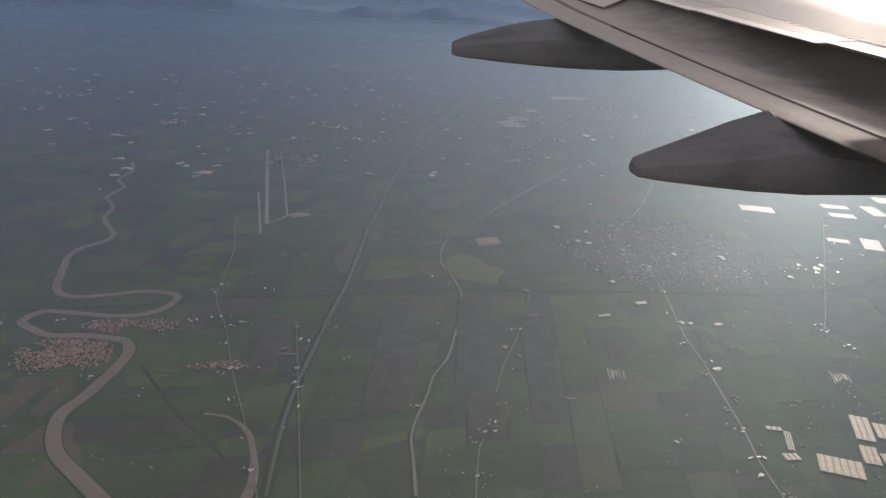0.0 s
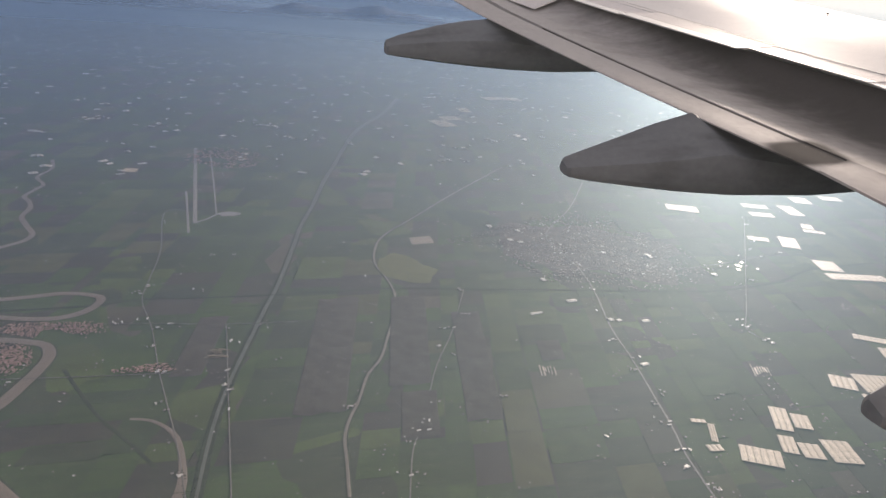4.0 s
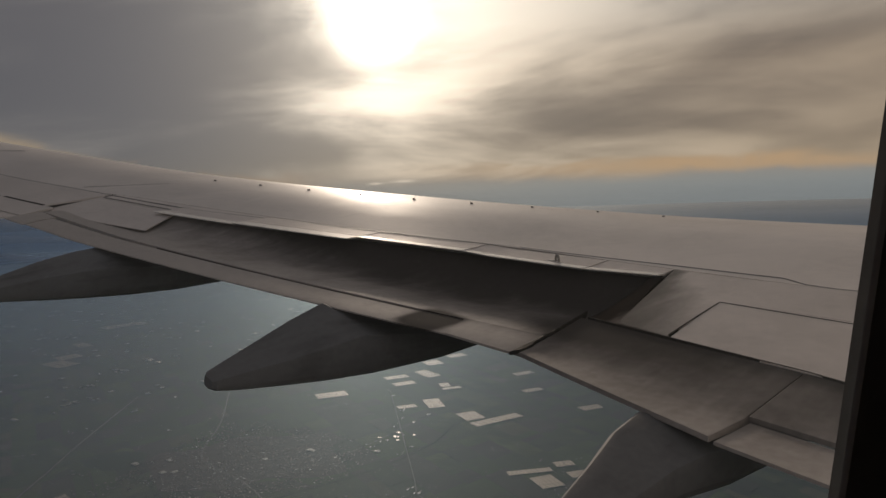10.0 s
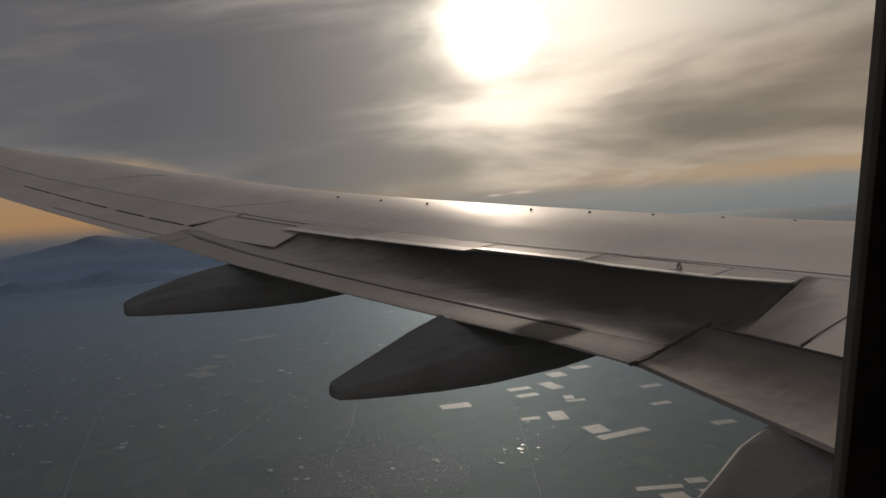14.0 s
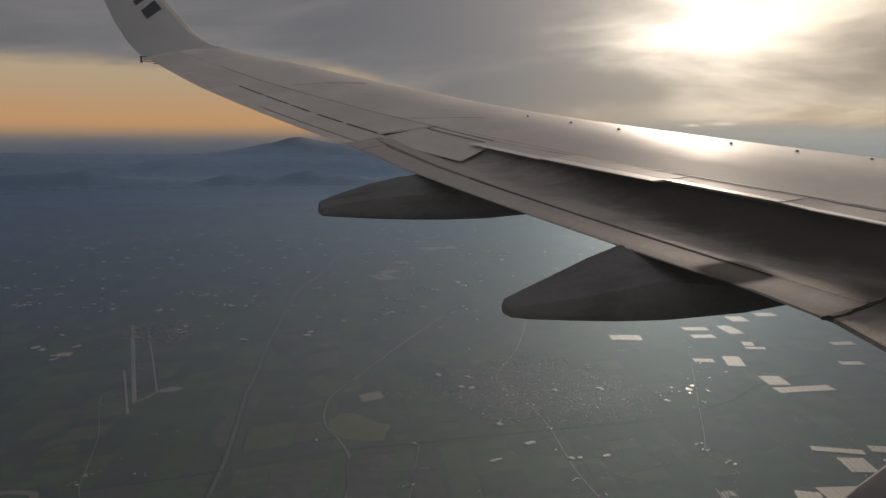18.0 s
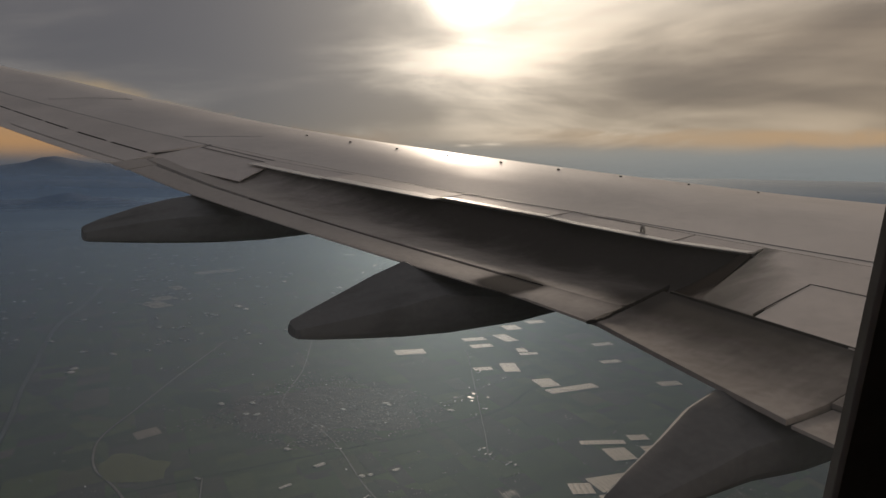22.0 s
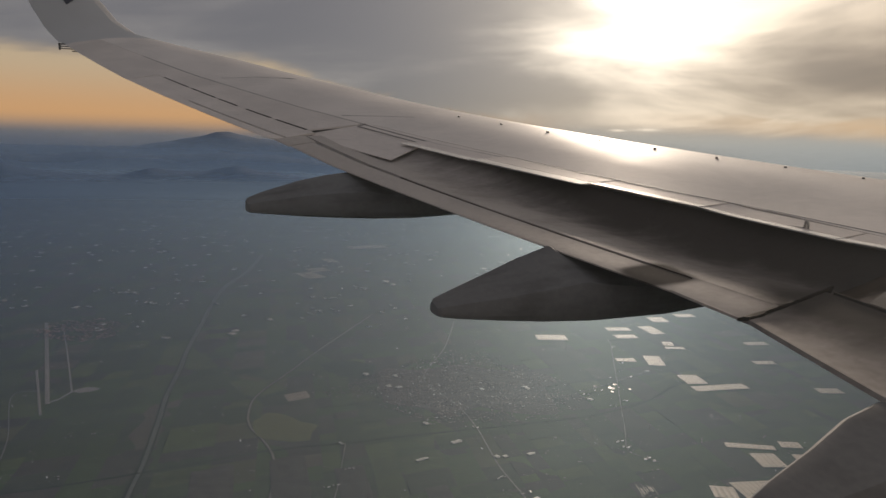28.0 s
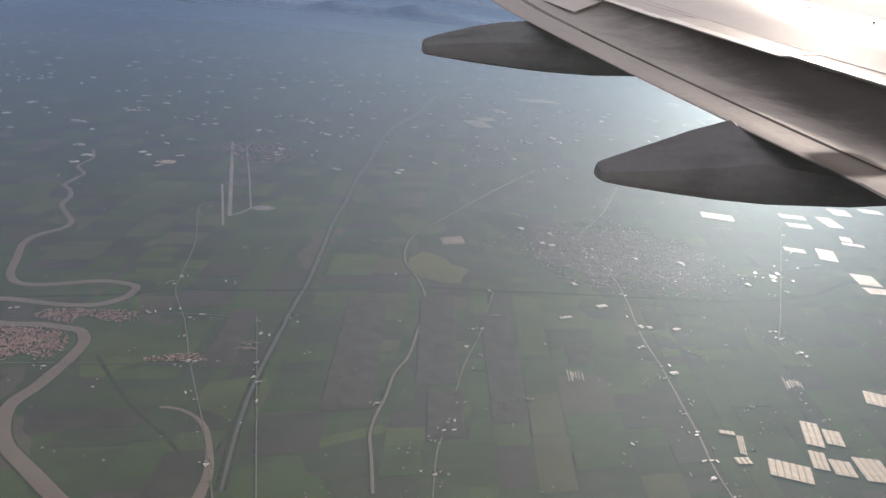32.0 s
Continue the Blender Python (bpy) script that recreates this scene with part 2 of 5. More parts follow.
def flap_mat():
    """Grey flap paint with soot streaks and the cove's shade painted towards the nose."""
    m = bpy.data.materials.new("sooty_shaded_flap_paint")
    m.use_nodes = True
    n = Net(m.node_tree)
    p = m.node_tree.nodes["Principled BSDF"]
    co = n.node("ShaderNodeTexCoord").outputs["Object"]
    sep = n.node("ShaderNodeSeparateXYZ")
    n.put(sep.inputs[0], co)
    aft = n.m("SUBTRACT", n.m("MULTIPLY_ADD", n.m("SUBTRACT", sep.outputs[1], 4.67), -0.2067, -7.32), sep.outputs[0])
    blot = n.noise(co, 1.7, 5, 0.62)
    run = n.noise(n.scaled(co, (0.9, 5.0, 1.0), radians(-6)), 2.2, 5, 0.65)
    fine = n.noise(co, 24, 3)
    # darkest ahead: the cove's shade is painted in along with the soot
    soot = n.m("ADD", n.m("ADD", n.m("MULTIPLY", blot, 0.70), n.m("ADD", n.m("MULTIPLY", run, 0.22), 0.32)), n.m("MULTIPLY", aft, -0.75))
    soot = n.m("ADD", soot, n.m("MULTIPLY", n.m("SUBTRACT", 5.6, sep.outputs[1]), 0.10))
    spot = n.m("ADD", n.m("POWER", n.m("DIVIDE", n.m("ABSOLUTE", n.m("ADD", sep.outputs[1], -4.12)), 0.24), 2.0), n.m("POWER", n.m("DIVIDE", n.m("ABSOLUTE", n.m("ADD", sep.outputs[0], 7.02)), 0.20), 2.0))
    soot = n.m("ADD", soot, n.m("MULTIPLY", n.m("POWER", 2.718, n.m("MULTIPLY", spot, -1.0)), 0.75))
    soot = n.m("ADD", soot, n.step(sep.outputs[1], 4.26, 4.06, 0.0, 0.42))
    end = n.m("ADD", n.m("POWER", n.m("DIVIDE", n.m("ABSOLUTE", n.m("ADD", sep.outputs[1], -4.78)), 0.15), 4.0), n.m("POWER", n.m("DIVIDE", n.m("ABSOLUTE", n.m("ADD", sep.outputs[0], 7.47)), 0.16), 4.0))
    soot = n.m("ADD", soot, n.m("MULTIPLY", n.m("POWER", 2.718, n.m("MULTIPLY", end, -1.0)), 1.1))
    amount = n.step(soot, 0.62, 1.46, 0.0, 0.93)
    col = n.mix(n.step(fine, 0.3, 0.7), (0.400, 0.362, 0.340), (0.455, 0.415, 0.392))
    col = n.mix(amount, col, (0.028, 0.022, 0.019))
    n.put(p.inputs["Base Color"], col)
    n.put(p.inputs["Roughness"], n.step(amount, 0.0, 0.8, 0.66, 0.9))
    p.inputs["Specular IOR Level"].default_value = 0.18
    return m


FLAP = flap_mat()


def darkened_mat():
    """Panel paint that darkens in runs towards the cove."""
    m = bpy.data.materials.new("cove_darkened_panel")
    m.use_nodes = True
    n = Net(m.node_tree)
    p = m.node_tree.nodes["Principled BSDF"]
    co = n.node("ShaderNodeTexCoord").outputs["Object"]
    sep = n.node("ShaderNodeSeparateXYZ")
    n.put(sep.inputs[0], co)
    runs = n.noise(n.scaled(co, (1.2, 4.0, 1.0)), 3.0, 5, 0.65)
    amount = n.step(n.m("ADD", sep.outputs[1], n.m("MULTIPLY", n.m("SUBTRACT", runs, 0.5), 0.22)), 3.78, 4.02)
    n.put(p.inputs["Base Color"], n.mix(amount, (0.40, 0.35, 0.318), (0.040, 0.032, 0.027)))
    p.inputs["Roughness"].default_value, p.inputs["Specular IOR Level"].default_value = 1.0, 0.0
    return m


DARKENED = darkened_mat()


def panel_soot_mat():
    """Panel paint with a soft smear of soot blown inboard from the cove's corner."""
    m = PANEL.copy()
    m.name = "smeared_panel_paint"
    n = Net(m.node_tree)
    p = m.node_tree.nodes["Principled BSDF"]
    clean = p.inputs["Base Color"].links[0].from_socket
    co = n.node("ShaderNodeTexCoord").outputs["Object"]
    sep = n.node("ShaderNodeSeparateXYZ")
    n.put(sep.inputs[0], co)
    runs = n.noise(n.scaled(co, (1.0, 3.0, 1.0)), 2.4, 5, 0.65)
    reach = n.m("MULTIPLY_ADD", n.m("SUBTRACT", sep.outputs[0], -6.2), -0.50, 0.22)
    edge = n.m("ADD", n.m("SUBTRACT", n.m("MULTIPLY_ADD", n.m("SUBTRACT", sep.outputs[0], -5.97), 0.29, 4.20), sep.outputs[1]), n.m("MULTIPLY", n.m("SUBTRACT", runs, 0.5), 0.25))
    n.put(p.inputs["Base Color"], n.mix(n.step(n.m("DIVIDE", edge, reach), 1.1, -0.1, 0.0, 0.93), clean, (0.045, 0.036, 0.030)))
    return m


PANEL_SOOT = panel_soot_mat()


def fairing_mat():
    """Grey fairing paint with oily streaks drawn back along the pod and smudges of oil and dust."""
    m = bpy.data.materials.new("fairing_grey_paint")
    m.use_nodes = True
    n = Net(m.node_tree)
    p = m.node_tree.nodes["Principled BSDF"]
    co = n.node("ShaderNodeTexCoord").outputs["Object"]
    drawn = n.noise(n.scaled(co, (0.8, 3.5, 3.5)), 1.6, 5, 0.6, 0.3)
    smudge = n.noise(co, 2.3, 4, 0.6, 0.5)
    grime = n.m("ADD", n.m("MULTIPLY", drawn, 0.6), n.m("MULTIPLY", smudge, 0.5))
    col = n.mix(n.step(n.noise(co, 30, 3), 0.3, 0.7), (0.142, 0.144, 0.152), (0.158, 0.160, 0.168))
    n.put(p.inputs["Base Color"], n.mix(n.step(grime, 0.50, 0.74, 0.0, 0.62), col, (0.052, 0.050, 0.051)))
    p.inputs["Roughness"].default_value, p.inputs["Specular IOR Level"].default_value = 0.72, 0.1
    return m


FAIR = fairing_mat()
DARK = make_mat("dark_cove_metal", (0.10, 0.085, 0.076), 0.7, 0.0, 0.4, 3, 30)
RUBBER = make_mat("black_seal_rubber", (0.040, 0.035, 0.032), 0.9, 0.0, 0.3, 20, 120, spec=0.04)
WHITE = make_mat("white_winglet_paint", (0.50, 0.50, 0.505), 0.35, 0.0, 0.05, 2, 20)
BLUE = make_mat("dark_blue_paint", (0.012, 0.016, 0.04), 0.4, 0.0, 0.1, 5, 40)
SEAL = make_mat("window_seal_rubber", (0.13, 0.105, 0.088), 0.8, 0.0, 0.3, 12, 90, spec=0.2)
SEAM = make_mat("grey_sealant", (0.155, 0.142, 0.135), 0.6, 0.0, 0.2, 8, 60)
METAL = make_mat("dull_steel", (0.42, 0.40, 0.37), 0.4, 0.8, 0.2, 20, 90)
CABIN = make_mat("cabin_panel_plastic", (0.58, 0.52, 0.45), 0.6, 0.0, 0.08, 6, 80, 0.0005)


# ---- building helpers ----
def part(name, bm, material, parent=None, label=""):
    me = bpy.data.meshes.new(name)
    bmesh.ops.recalc_face_normals(bm, faces=bm.faces)
    bm.to_mesh(me)
    bm.free()
    me.materials.append(material)
    ob = new(name, me)
    if parent:
        ob.parent = parent
    if label:
        tagged(ob, label)
    return ob


def smooth(ob, angle=35):
    me = ob.data
    me.polygons.foreach_set("use_smooth", [True] * len(me.polygons))
    me.set_sharp_from_angle(angle=radians(angle))
    return ob


def box(bm, cx, cy, cz, sx, sy, sz, rot=0.0):
    m = Matrix.Translation((cx, cy, cz)) @ Matrix.Rotation(rot, 4, "Z") @ Matrix.Diagonal((sx, sy, sz, 1))
    bmesh.ops.create_cube(bm, size=1.0, matrix=m)


def loft(rings, closed_ends=True):
    """Joins equal rings of points into a skin."""
    bm = bmesh.new()
    vs = [[bm.verts.new(p) for p in r] for r in rings]
    k = len(rings[0])
    for a, b in zip(vs, vs[1:]):
        for i in range(k):
            bm.faces.new((a[i], a[(i + 1) % k], b[(i + 1) % k], b[i]))
    if closed_ends:
        bm.faces.new(vs[0])
        bm.faces.new(list(reversed(vs[-1])))
    return bm


# ---- wing shape ----
SWEEP, DIHEDRAL, FLEX, TIP_Y = math.tan(radians(27.6)), 0.0665, 0.004756, 16.7
C_K = [0, .005, .02, .05, .1, .2, .35, .5, .7, .85, 1]
C_UP = [0, .010, .022, .035, .048, .062, .068, .063, .042, .022, 0]
C_LOW = [0, .010, .018, .028, .038, .048, .052, .046, .030, .016, 0]
FLAP_S = [-1.5, -1.2, -1.0, -.86, -.6, -.3, 0, .2, .4]
FLAP_Z = [-.12, -.08, -.050, -.034, -.014, -.003, 0, -.012, -.036]
FLAP_DIP = [-.12, -.10, -.080, -.062, -.034, -.010, 0, 0, 0]


def le_x(y):
    return -SWEEP * y


def chord(y):
    return float(np.interp(y, [2, 5.4, TIP_Y], [6.6, 4.55, 1.55]))


def mean_z(y):
    return DIHEDRAL * y + FLEX * y * y


def tip_lift(y, c):
    return 0.10 * float(np.interp(y, [10.5, 14.5, 17], [0, 1, 1])) * max(0.0, 1 - c) ** 0.5


def top(y, c, dz=0.0):
    k = chord(y)
    return Vector((le_x(y) - c * k, y, mean_z(y) + k * float(np.interp(c, C_K, C_UP)) + tip_lift(y, c) + dz))


def low(y, c, dz=0.0):
    k = chord(y)
    return Vector((le_x(y) - c * k, y, mean_z(y) - k * float(np.interp(c, C_K, C_LOW)) + tip_lift(y, c) + dz))


def flap_top(y, c, dz=0.0):
    """Flap surface: set by the distance behind the straight slit line, dipping into the cove in front."""
    x = le_x(y) - c * chord(y)
    aft = -7.32 - 0.2067 * (y - 4.67) - x
    dip = float(np.interp(aft, FLAP_S, FLAP_DIP)) * float(np.interp(y, [4.1, 4.9, 6.5, 8.2, 9.4], [0.4, 1, 1, 0.5, 0.2]))
    lift = float(np.interp(y, [8.0, 9.2], [0, 0.035]))
    return Vector((x, y, mean_z(y) + float(np.interp(aft, FLAP_S, FLAP_Z)) + dip + lift + dz))


def panel(name, corners, material, parent, surf=top, thick=0.03, nu=10, nv=5, gap=0.005, dz=0.0, tilt=0.0, label="", lip=0.0012, flush=False):
    """A skin panel between four (span, chord) corners: inner front, outer front, outer back, inner back.
    A negative second value is a distance along the fuselage in place of a chord share; edges run straight in plan.
    tilt raises its back edge by so many metres; flush closes the joint along its front edge."""
    (ya, xa), (yb, xb), (yc, xc), (yd, xd) = [(y, c if c < 0 else le_x(y) - c * chord(y)) for y, c in corners]
    bm = bmesh.new()
    us = [0, 0.004] + [i / nu for i in range(1, nu)] + [0.996, 1]
    ws = [0, 0.004] + [i / nv for i in range(1, nv)] + [0.996, 1]
    grid, under = [], []
    for u in us:
        row, row2 = [], []
        for w in ws:
            y = (ya * (1 - u) + yb * u) * (1 - w) + (yd * (1 - u) + yc * u) * w
            x = (xa * (1 - u) + xb * u) * (1 - w) + (xd * (1 - u) + xc * u) * w
            y += gap * (1 if u < 0.5 else -1) * (abs(2 * u - 1) ** 3)
            shut = flush and w < 0.5
            c = (le_x(y) - x) / chord(y) + (0.0 if shut else gap / chord(y) * (1 if w < 0.5 else -1) * (abs(2 * w - 1) ** 3))
            edge = lip if u in (0, 1) or (w in (0, 1) and not shut) else 0.0
            p = surf(y, c, dz + tilt * w - edge)
            row.append(bm.verts.new(p))
            row2.append(bm.verts.new(p - Vector((0, 0, thick * (1 - 0.6 * w)))))
        grid.append(row)
        under.append(row2)
    a, b = len(us) - 1, len(ws) - 1
    for i in range(a):
        for j in range(b):
            bm.faces.new((grid[i][j], grid[i + 1][j], grid[i + 1][j + 1], grid[i][j + 1]))
            bm.faces.new((under[i][j], under[i][j + 1], under[i + 1][j + 1], under[i + 1][j]))
    for i in range(a):
        bm.faces.new((grid[i][0], under[i][0], under[i + 1][0], grid[i + 1][0]))
        bm.faces.new((grid[i][b], grid[i + 1][b], under[i + 1][b], under[i][b]))
    for j in range(b):
        bm.faces.new((grid[0][j], grid[0][j + 1], under[0][j + 1], under[0][j]))
        bm.faces.new((grid[a][j], under[a][j], under[a][j + 1], grid[a][j + 1]))
    return smooth(part(name, bm, material, parent, label), 9)


wing = tagged(new("aircraft_wing"), "grey swept airliner wing with flaps lowered, blended winglet at its tip", "wing")
wing.location = (0, 0, 0)

# wing box: closed skin from the leading edge back to the rear spar
REAR = lambda y: float(np.interp(y, [1, 9.3, 9.6, 13.1, 14.5, 16.8], [.715, .715, .724, .733, .718, .68]))


def section(y, c0, c1f):
    c1 = c1f(y)
    cs = [c0 + (c1 - c0) * s for s in (0, .008, .02, .045, .08, .13, .2, .3, .42, .55, .7, .85, 1)]
    return [top(y, c) for c in cs] + [low(y, c) for c in reversed(cs)]


rings = [section(y, 0.0, REAR) for y in np.linspace(1.9, 16.35, 60)]
smooth(part("wing_box_skin", loft(rings), SKIN, wing), 40)

# slats: thin bright shells wrapped round the leading edge
for y0, y1 in ((2.2, 4.9), (4.95, 7.7), (7.75, 10.4), (10.45, 13.1), (13.15, 15.9)):
    ring = []
    for y in np.linspace(y0, y1, 14):
        cs = (.060, .045, .03, .018, .008, 0, .01, .025, .05)
        out = [top(y, c, 0.006) if i < 5 else low(y, c, -0.006) for i, c in enumerate(cs)]
        out[5] = top(y, 0) + Vector((0.006, 0, 0))
        inn = [p + Vector((-0.02, 0, -0.004 if i < 5 else 0.004)) for i, p in enumerate(out)]
        ring.append(out + list(reversed(inn)))
    smooth(part("leading_edge_slat", loft(ring), SLAT, wing), 50)

# added backing under the joints behind the spar, dark for the gaps' shade
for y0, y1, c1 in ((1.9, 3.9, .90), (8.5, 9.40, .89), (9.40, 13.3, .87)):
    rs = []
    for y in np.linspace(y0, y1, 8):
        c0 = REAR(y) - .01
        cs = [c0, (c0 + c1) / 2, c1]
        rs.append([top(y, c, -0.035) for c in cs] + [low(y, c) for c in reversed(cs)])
    part("joint_backing", loft(rs), DARK, wing)
# liner from under the spoilers down onto the flap, soot and shade painted on
rs = []
for y in np.linspace(4.18, 8.5, 30):
    c0 = float(np.interp(y, [4.2, 4.66, 5.67, 6.55, 7.57, 8.5], [.742, .757, .764, .768, .788, .792]))
    run = float(np.interp(y, [4.2, 5.0, 8.0, 8.5], [0.55, 0.80, 0.70, 0.45])) / chord(y)
    a, ctl, b = top(y, c0, -0.022), flap_top(y, c0 + run * 0.30, 0.004), flap_top(y, c0 + run, -0.006)
    ring = [a.lerp(ctl, q).lerp(ctl.lerp(b, q), q) for q in (i / 10 for i in range(11))]
    rs.append(ring + [p - Vector((-0.015, 0, 0.02)) for p in reversed(ring)])
smooth(part("cove_liner", loft(rs), FLAP, wing, "sooty curved liner of the flap cove, its shade painted in"), 60)

# spoilers over the flap cove, each a little differently set
for (y0, y1), c_in, c_out, lift, wide in zip(((4.20, 4.66), (4.66, 5.61), (5.61, 6.46), (6.46, 7.55), (7.55, 8.42)),
                                      (.752, .772, .778, .800, .808), (.770, .776, .780, .808, .812),
                                      (0.0, 0.004, 0.008, 0.012, 0.004), (.017, .017, .020, .030, .026)):
    # the light caught along each trailing edge is put into a paler, tilted strip
    spoiler = panel("spoiler", ((y0, .717), (y1, .717), (y1, c_out - wide), (y0, c_in - wide)), PANEL, wing, thick=0.016, nu=8, nv=4, tilt=lift, flush=True)
    panel("spoiler_edge", ((y0, c_in - wide), (y1, c_out - wide), (y1, c_out), (y0, c_in)), EDGE, spoiler, thick=0.014, nu=8, nv=2, gap=0.0, dz=lift, tilt=0.009, lip=0.001, label="pale trailing strip with its sunlit gleam painted in")
# fixed panels beside the cove
panel("fixed_panel", ((8.42, .717), (9.39, .717), (9.385, .915), (8.05, .902)), PANEL, wing, thick=0.012, tilt=-0.035, flush=True)
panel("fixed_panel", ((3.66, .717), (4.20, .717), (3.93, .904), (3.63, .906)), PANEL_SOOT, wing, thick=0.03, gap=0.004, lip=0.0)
panel("fixed_panel", ((1.9, .717), (3.66, .717), (3.67, .80), (1.9, .80)), PANEL, wing, thick=0.03, gap=0.0, lip=0.0)
panel("ground_spoiler", ((1.9, .80), (3.68, .80), (3.62, .907), (1.9, .929)), PANEL, wing, thick=0.03, tilt=0.0, gap=0.004)
panel("fixed_panel", ((9.40, .722), (13.2, .736), (13.2, .876), (9.40, .8945)), PANEL, wing, thick=0.025, nu=16, gap=0.001)
panel("tip_panel", ((13.2, .736), (16.32, .69), (16.32, .86), (13.2, .868)), PANEL, wing, thick=0.022, nu=10, gap=0.0, lip=0.0)
panel("tip_panel", ((13.2, .868), (16.32, .86), (16.32, 1.0), (13.2, 1.047)), PANEL, wing, thick=0.018, nu=10, gap=0.0, lip=0.0)
# aileron with its tab
aileron = panel("aileron", ((9.27, .898), (13.18, .879), (13.18, .984), (9.21, .985)), PANEL, wing, thick=0.02, nu=14, gap=0.001)
# sheet added under the aileron, dark for the shade in its gaps
panel("aileron_backing", ((9.30, .86), (13.18, .85), (13.18, 1.0), (9.25, 1.0)), DARK, aileron, thick=0.008, nu=14, dz=-0.032, gap=0.0)
panel("aileron_tab", ((9.21, .991), (11.5, .992), (11.5, 1.040), (9.17, 1.037)), PANEL, aileron, thick=0.014, gap=0.002)
panel("aileron_edge", ((11.5, .985), (13.18, .985), (13.18, 1.047), (11.5, 1.040)), PANEL, aileron, thick=0.014, gap=0.0, lip=0.0)
# black seal strips that show in the hinge gap between the hinge fairings
for y0, y1 in ((9.42, 10.04), (10.14, 10.70), (10.91, 11.38), (11.47, 12.13), (12.22, 12.99)):
    panel("hinge_seal", ((y0, .893 - .005 * (y0 - 9.4)), (y1, .893 - .005 * (y1 - 9.4)), (y1, .901 - .005 * (y1 - 9.4)), (y0, .901 - .005 * (y0 - 9.4))), RUBBER, aileron, thick=0.004, nu=6, nv=2, dz=0.0022, gap=0.0, lip=0.001)

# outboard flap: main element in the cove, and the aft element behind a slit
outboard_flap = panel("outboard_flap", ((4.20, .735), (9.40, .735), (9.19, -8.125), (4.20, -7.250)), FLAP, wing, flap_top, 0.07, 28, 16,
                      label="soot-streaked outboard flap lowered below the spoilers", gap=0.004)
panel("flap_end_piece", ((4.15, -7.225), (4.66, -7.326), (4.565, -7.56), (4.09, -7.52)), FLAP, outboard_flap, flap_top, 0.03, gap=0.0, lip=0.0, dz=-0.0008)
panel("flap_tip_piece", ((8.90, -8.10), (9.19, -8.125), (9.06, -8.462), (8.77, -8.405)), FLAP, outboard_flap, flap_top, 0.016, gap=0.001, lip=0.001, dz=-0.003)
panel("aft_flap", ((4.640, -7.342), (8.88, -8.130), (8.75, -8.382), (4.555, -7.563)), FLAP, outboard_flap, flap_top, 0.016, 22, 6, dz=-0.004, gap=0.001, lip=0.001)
# dark strip added in the slit in place of its step's shade
rs = []
for i in range(25):
    y = 4.67 + (8.88 - 4.67) * i / 24
    x = -7.250 - 0.1717 * (y - 4.20) - 0.001
    p = flap_top(y, (le_x(y) - x) / chord(y))
    deep = 0.024 + 0.006 * noise.noise(Vector((y * 3.0, 0, 0)))
    rs.append([p + Vector((0, 0, -.006)), p + Vector((-.007, 0, -.0075)), p + Vector((-.007, 0, -deep)), p + Vector((0, 0, -deep))])
part("slit_shade_strip", loft(rs), DARK, outboard_flap, "dark strip along the slit, standing for its shade")
# inboard flap
inboard_flap = panel("inboard_flap", ((2.97, .911), (4.14, .907), (4.07, 1.014), (2.97, 1.040)), FLAP, wing, top, 0.05, 12, 6, dz=-0.005, gap=0.005)
panel("inboard_flap_root", ((1.9, .931), (2.97, .911), (2.97, .992), (1.9, .998)), FLAP, inboard_flap, top, 0.05, 10, 5, dz=-0.005, gap=0.001)
panel("inboard_aft_flap", ((1.9, 1.001), (2.96, .995), (2.96, 1.040), (1.9, 1.052)), FLAP, inboard_flap, top, 0.03, 8, 3, dz=-0.016, gap=0.005)
# rolled edge of the fixed panel, curving down into the cove
rs = []
for i in range(15):
    f = i / 14
    c = .745 + (.905 - .745) * f
    y0, reach = 4.20 - 0.27 * f, 0.34 + 0.02 * f
    ring = []
    for j in range(9):
        q = j / 8
        y = y0 - 0.012 + reach * q
        a, b = top(y, c, -0.0015).z, flap_top(y, c).z
        ring.append(Vector((le_x(y0) - c * chord(y0) - 0.12 * reach * q, y, a + (b - 0.004 - a) * q * q * (3 - 2 * q) * q ** 0.4)))
    rs.append(ring + [p - Vector((0, 0, 0.02)) for p in reversed(ring)])
smooth(part("cove_fillet", loft(rs), DARKENED, wing, "dark rolled panel edge at the cove's end"), 60)
# worn seal in the joint between the two flaps
seal = []
for i in range(24):
    c = .893 + i * .0052
    y = 4.172 - i * 0.0032
    w = 0.014 + 0.014 * abs(noise.noise(Vector((i * 0.45, 3.1, 0)))) + (0.010 if i > 18 else 0)
    a, b = top(y - w, c, 0.004), flap_top(y + w + 0.012, c, 0.004)
    seal.append([a, a.lerp(b, 0.5) + Vector((0, 0, 0.004)), b, b - Vector((0, 0, 0.016)), a - Vector((0, 0, 0.016))])
part("flap_joint_seal", loft(seal), RUBBER, wing, "black worn rubber seal between two flaps")


# flap track fairings: flat-bottomed pods with sloping shoulders that meet in a blunt ridge
POD = [(.62, 1), (.50, .98), (.05, .78), (-.40, .54), (-.91, .26), (-1, -.22), (-1, -.62), (-.93, -.86), (-.66, -.98), (-.3, -1), (.3, -1), (.66, -.98), (.90, -.84), (.99, -.5), (1, -.1), (.95, .35), (.82, .72), (.70, .95)]


def fairing(name, y0, toe, tail, stations):
    rings = []
    for x, zt, zb, hw in stations:
        h, zc = (zt - zb) / 2, (zt + zb) / 2
        yc = y0 + toe * min(1.0, max(0.0, (x - tail) / 0.7))
        rings.append([(x, yc + hw * u, zc + h * v) for u, v in POD])
    return smooth(part(name, loft(rings), FAIR, wing), 24)


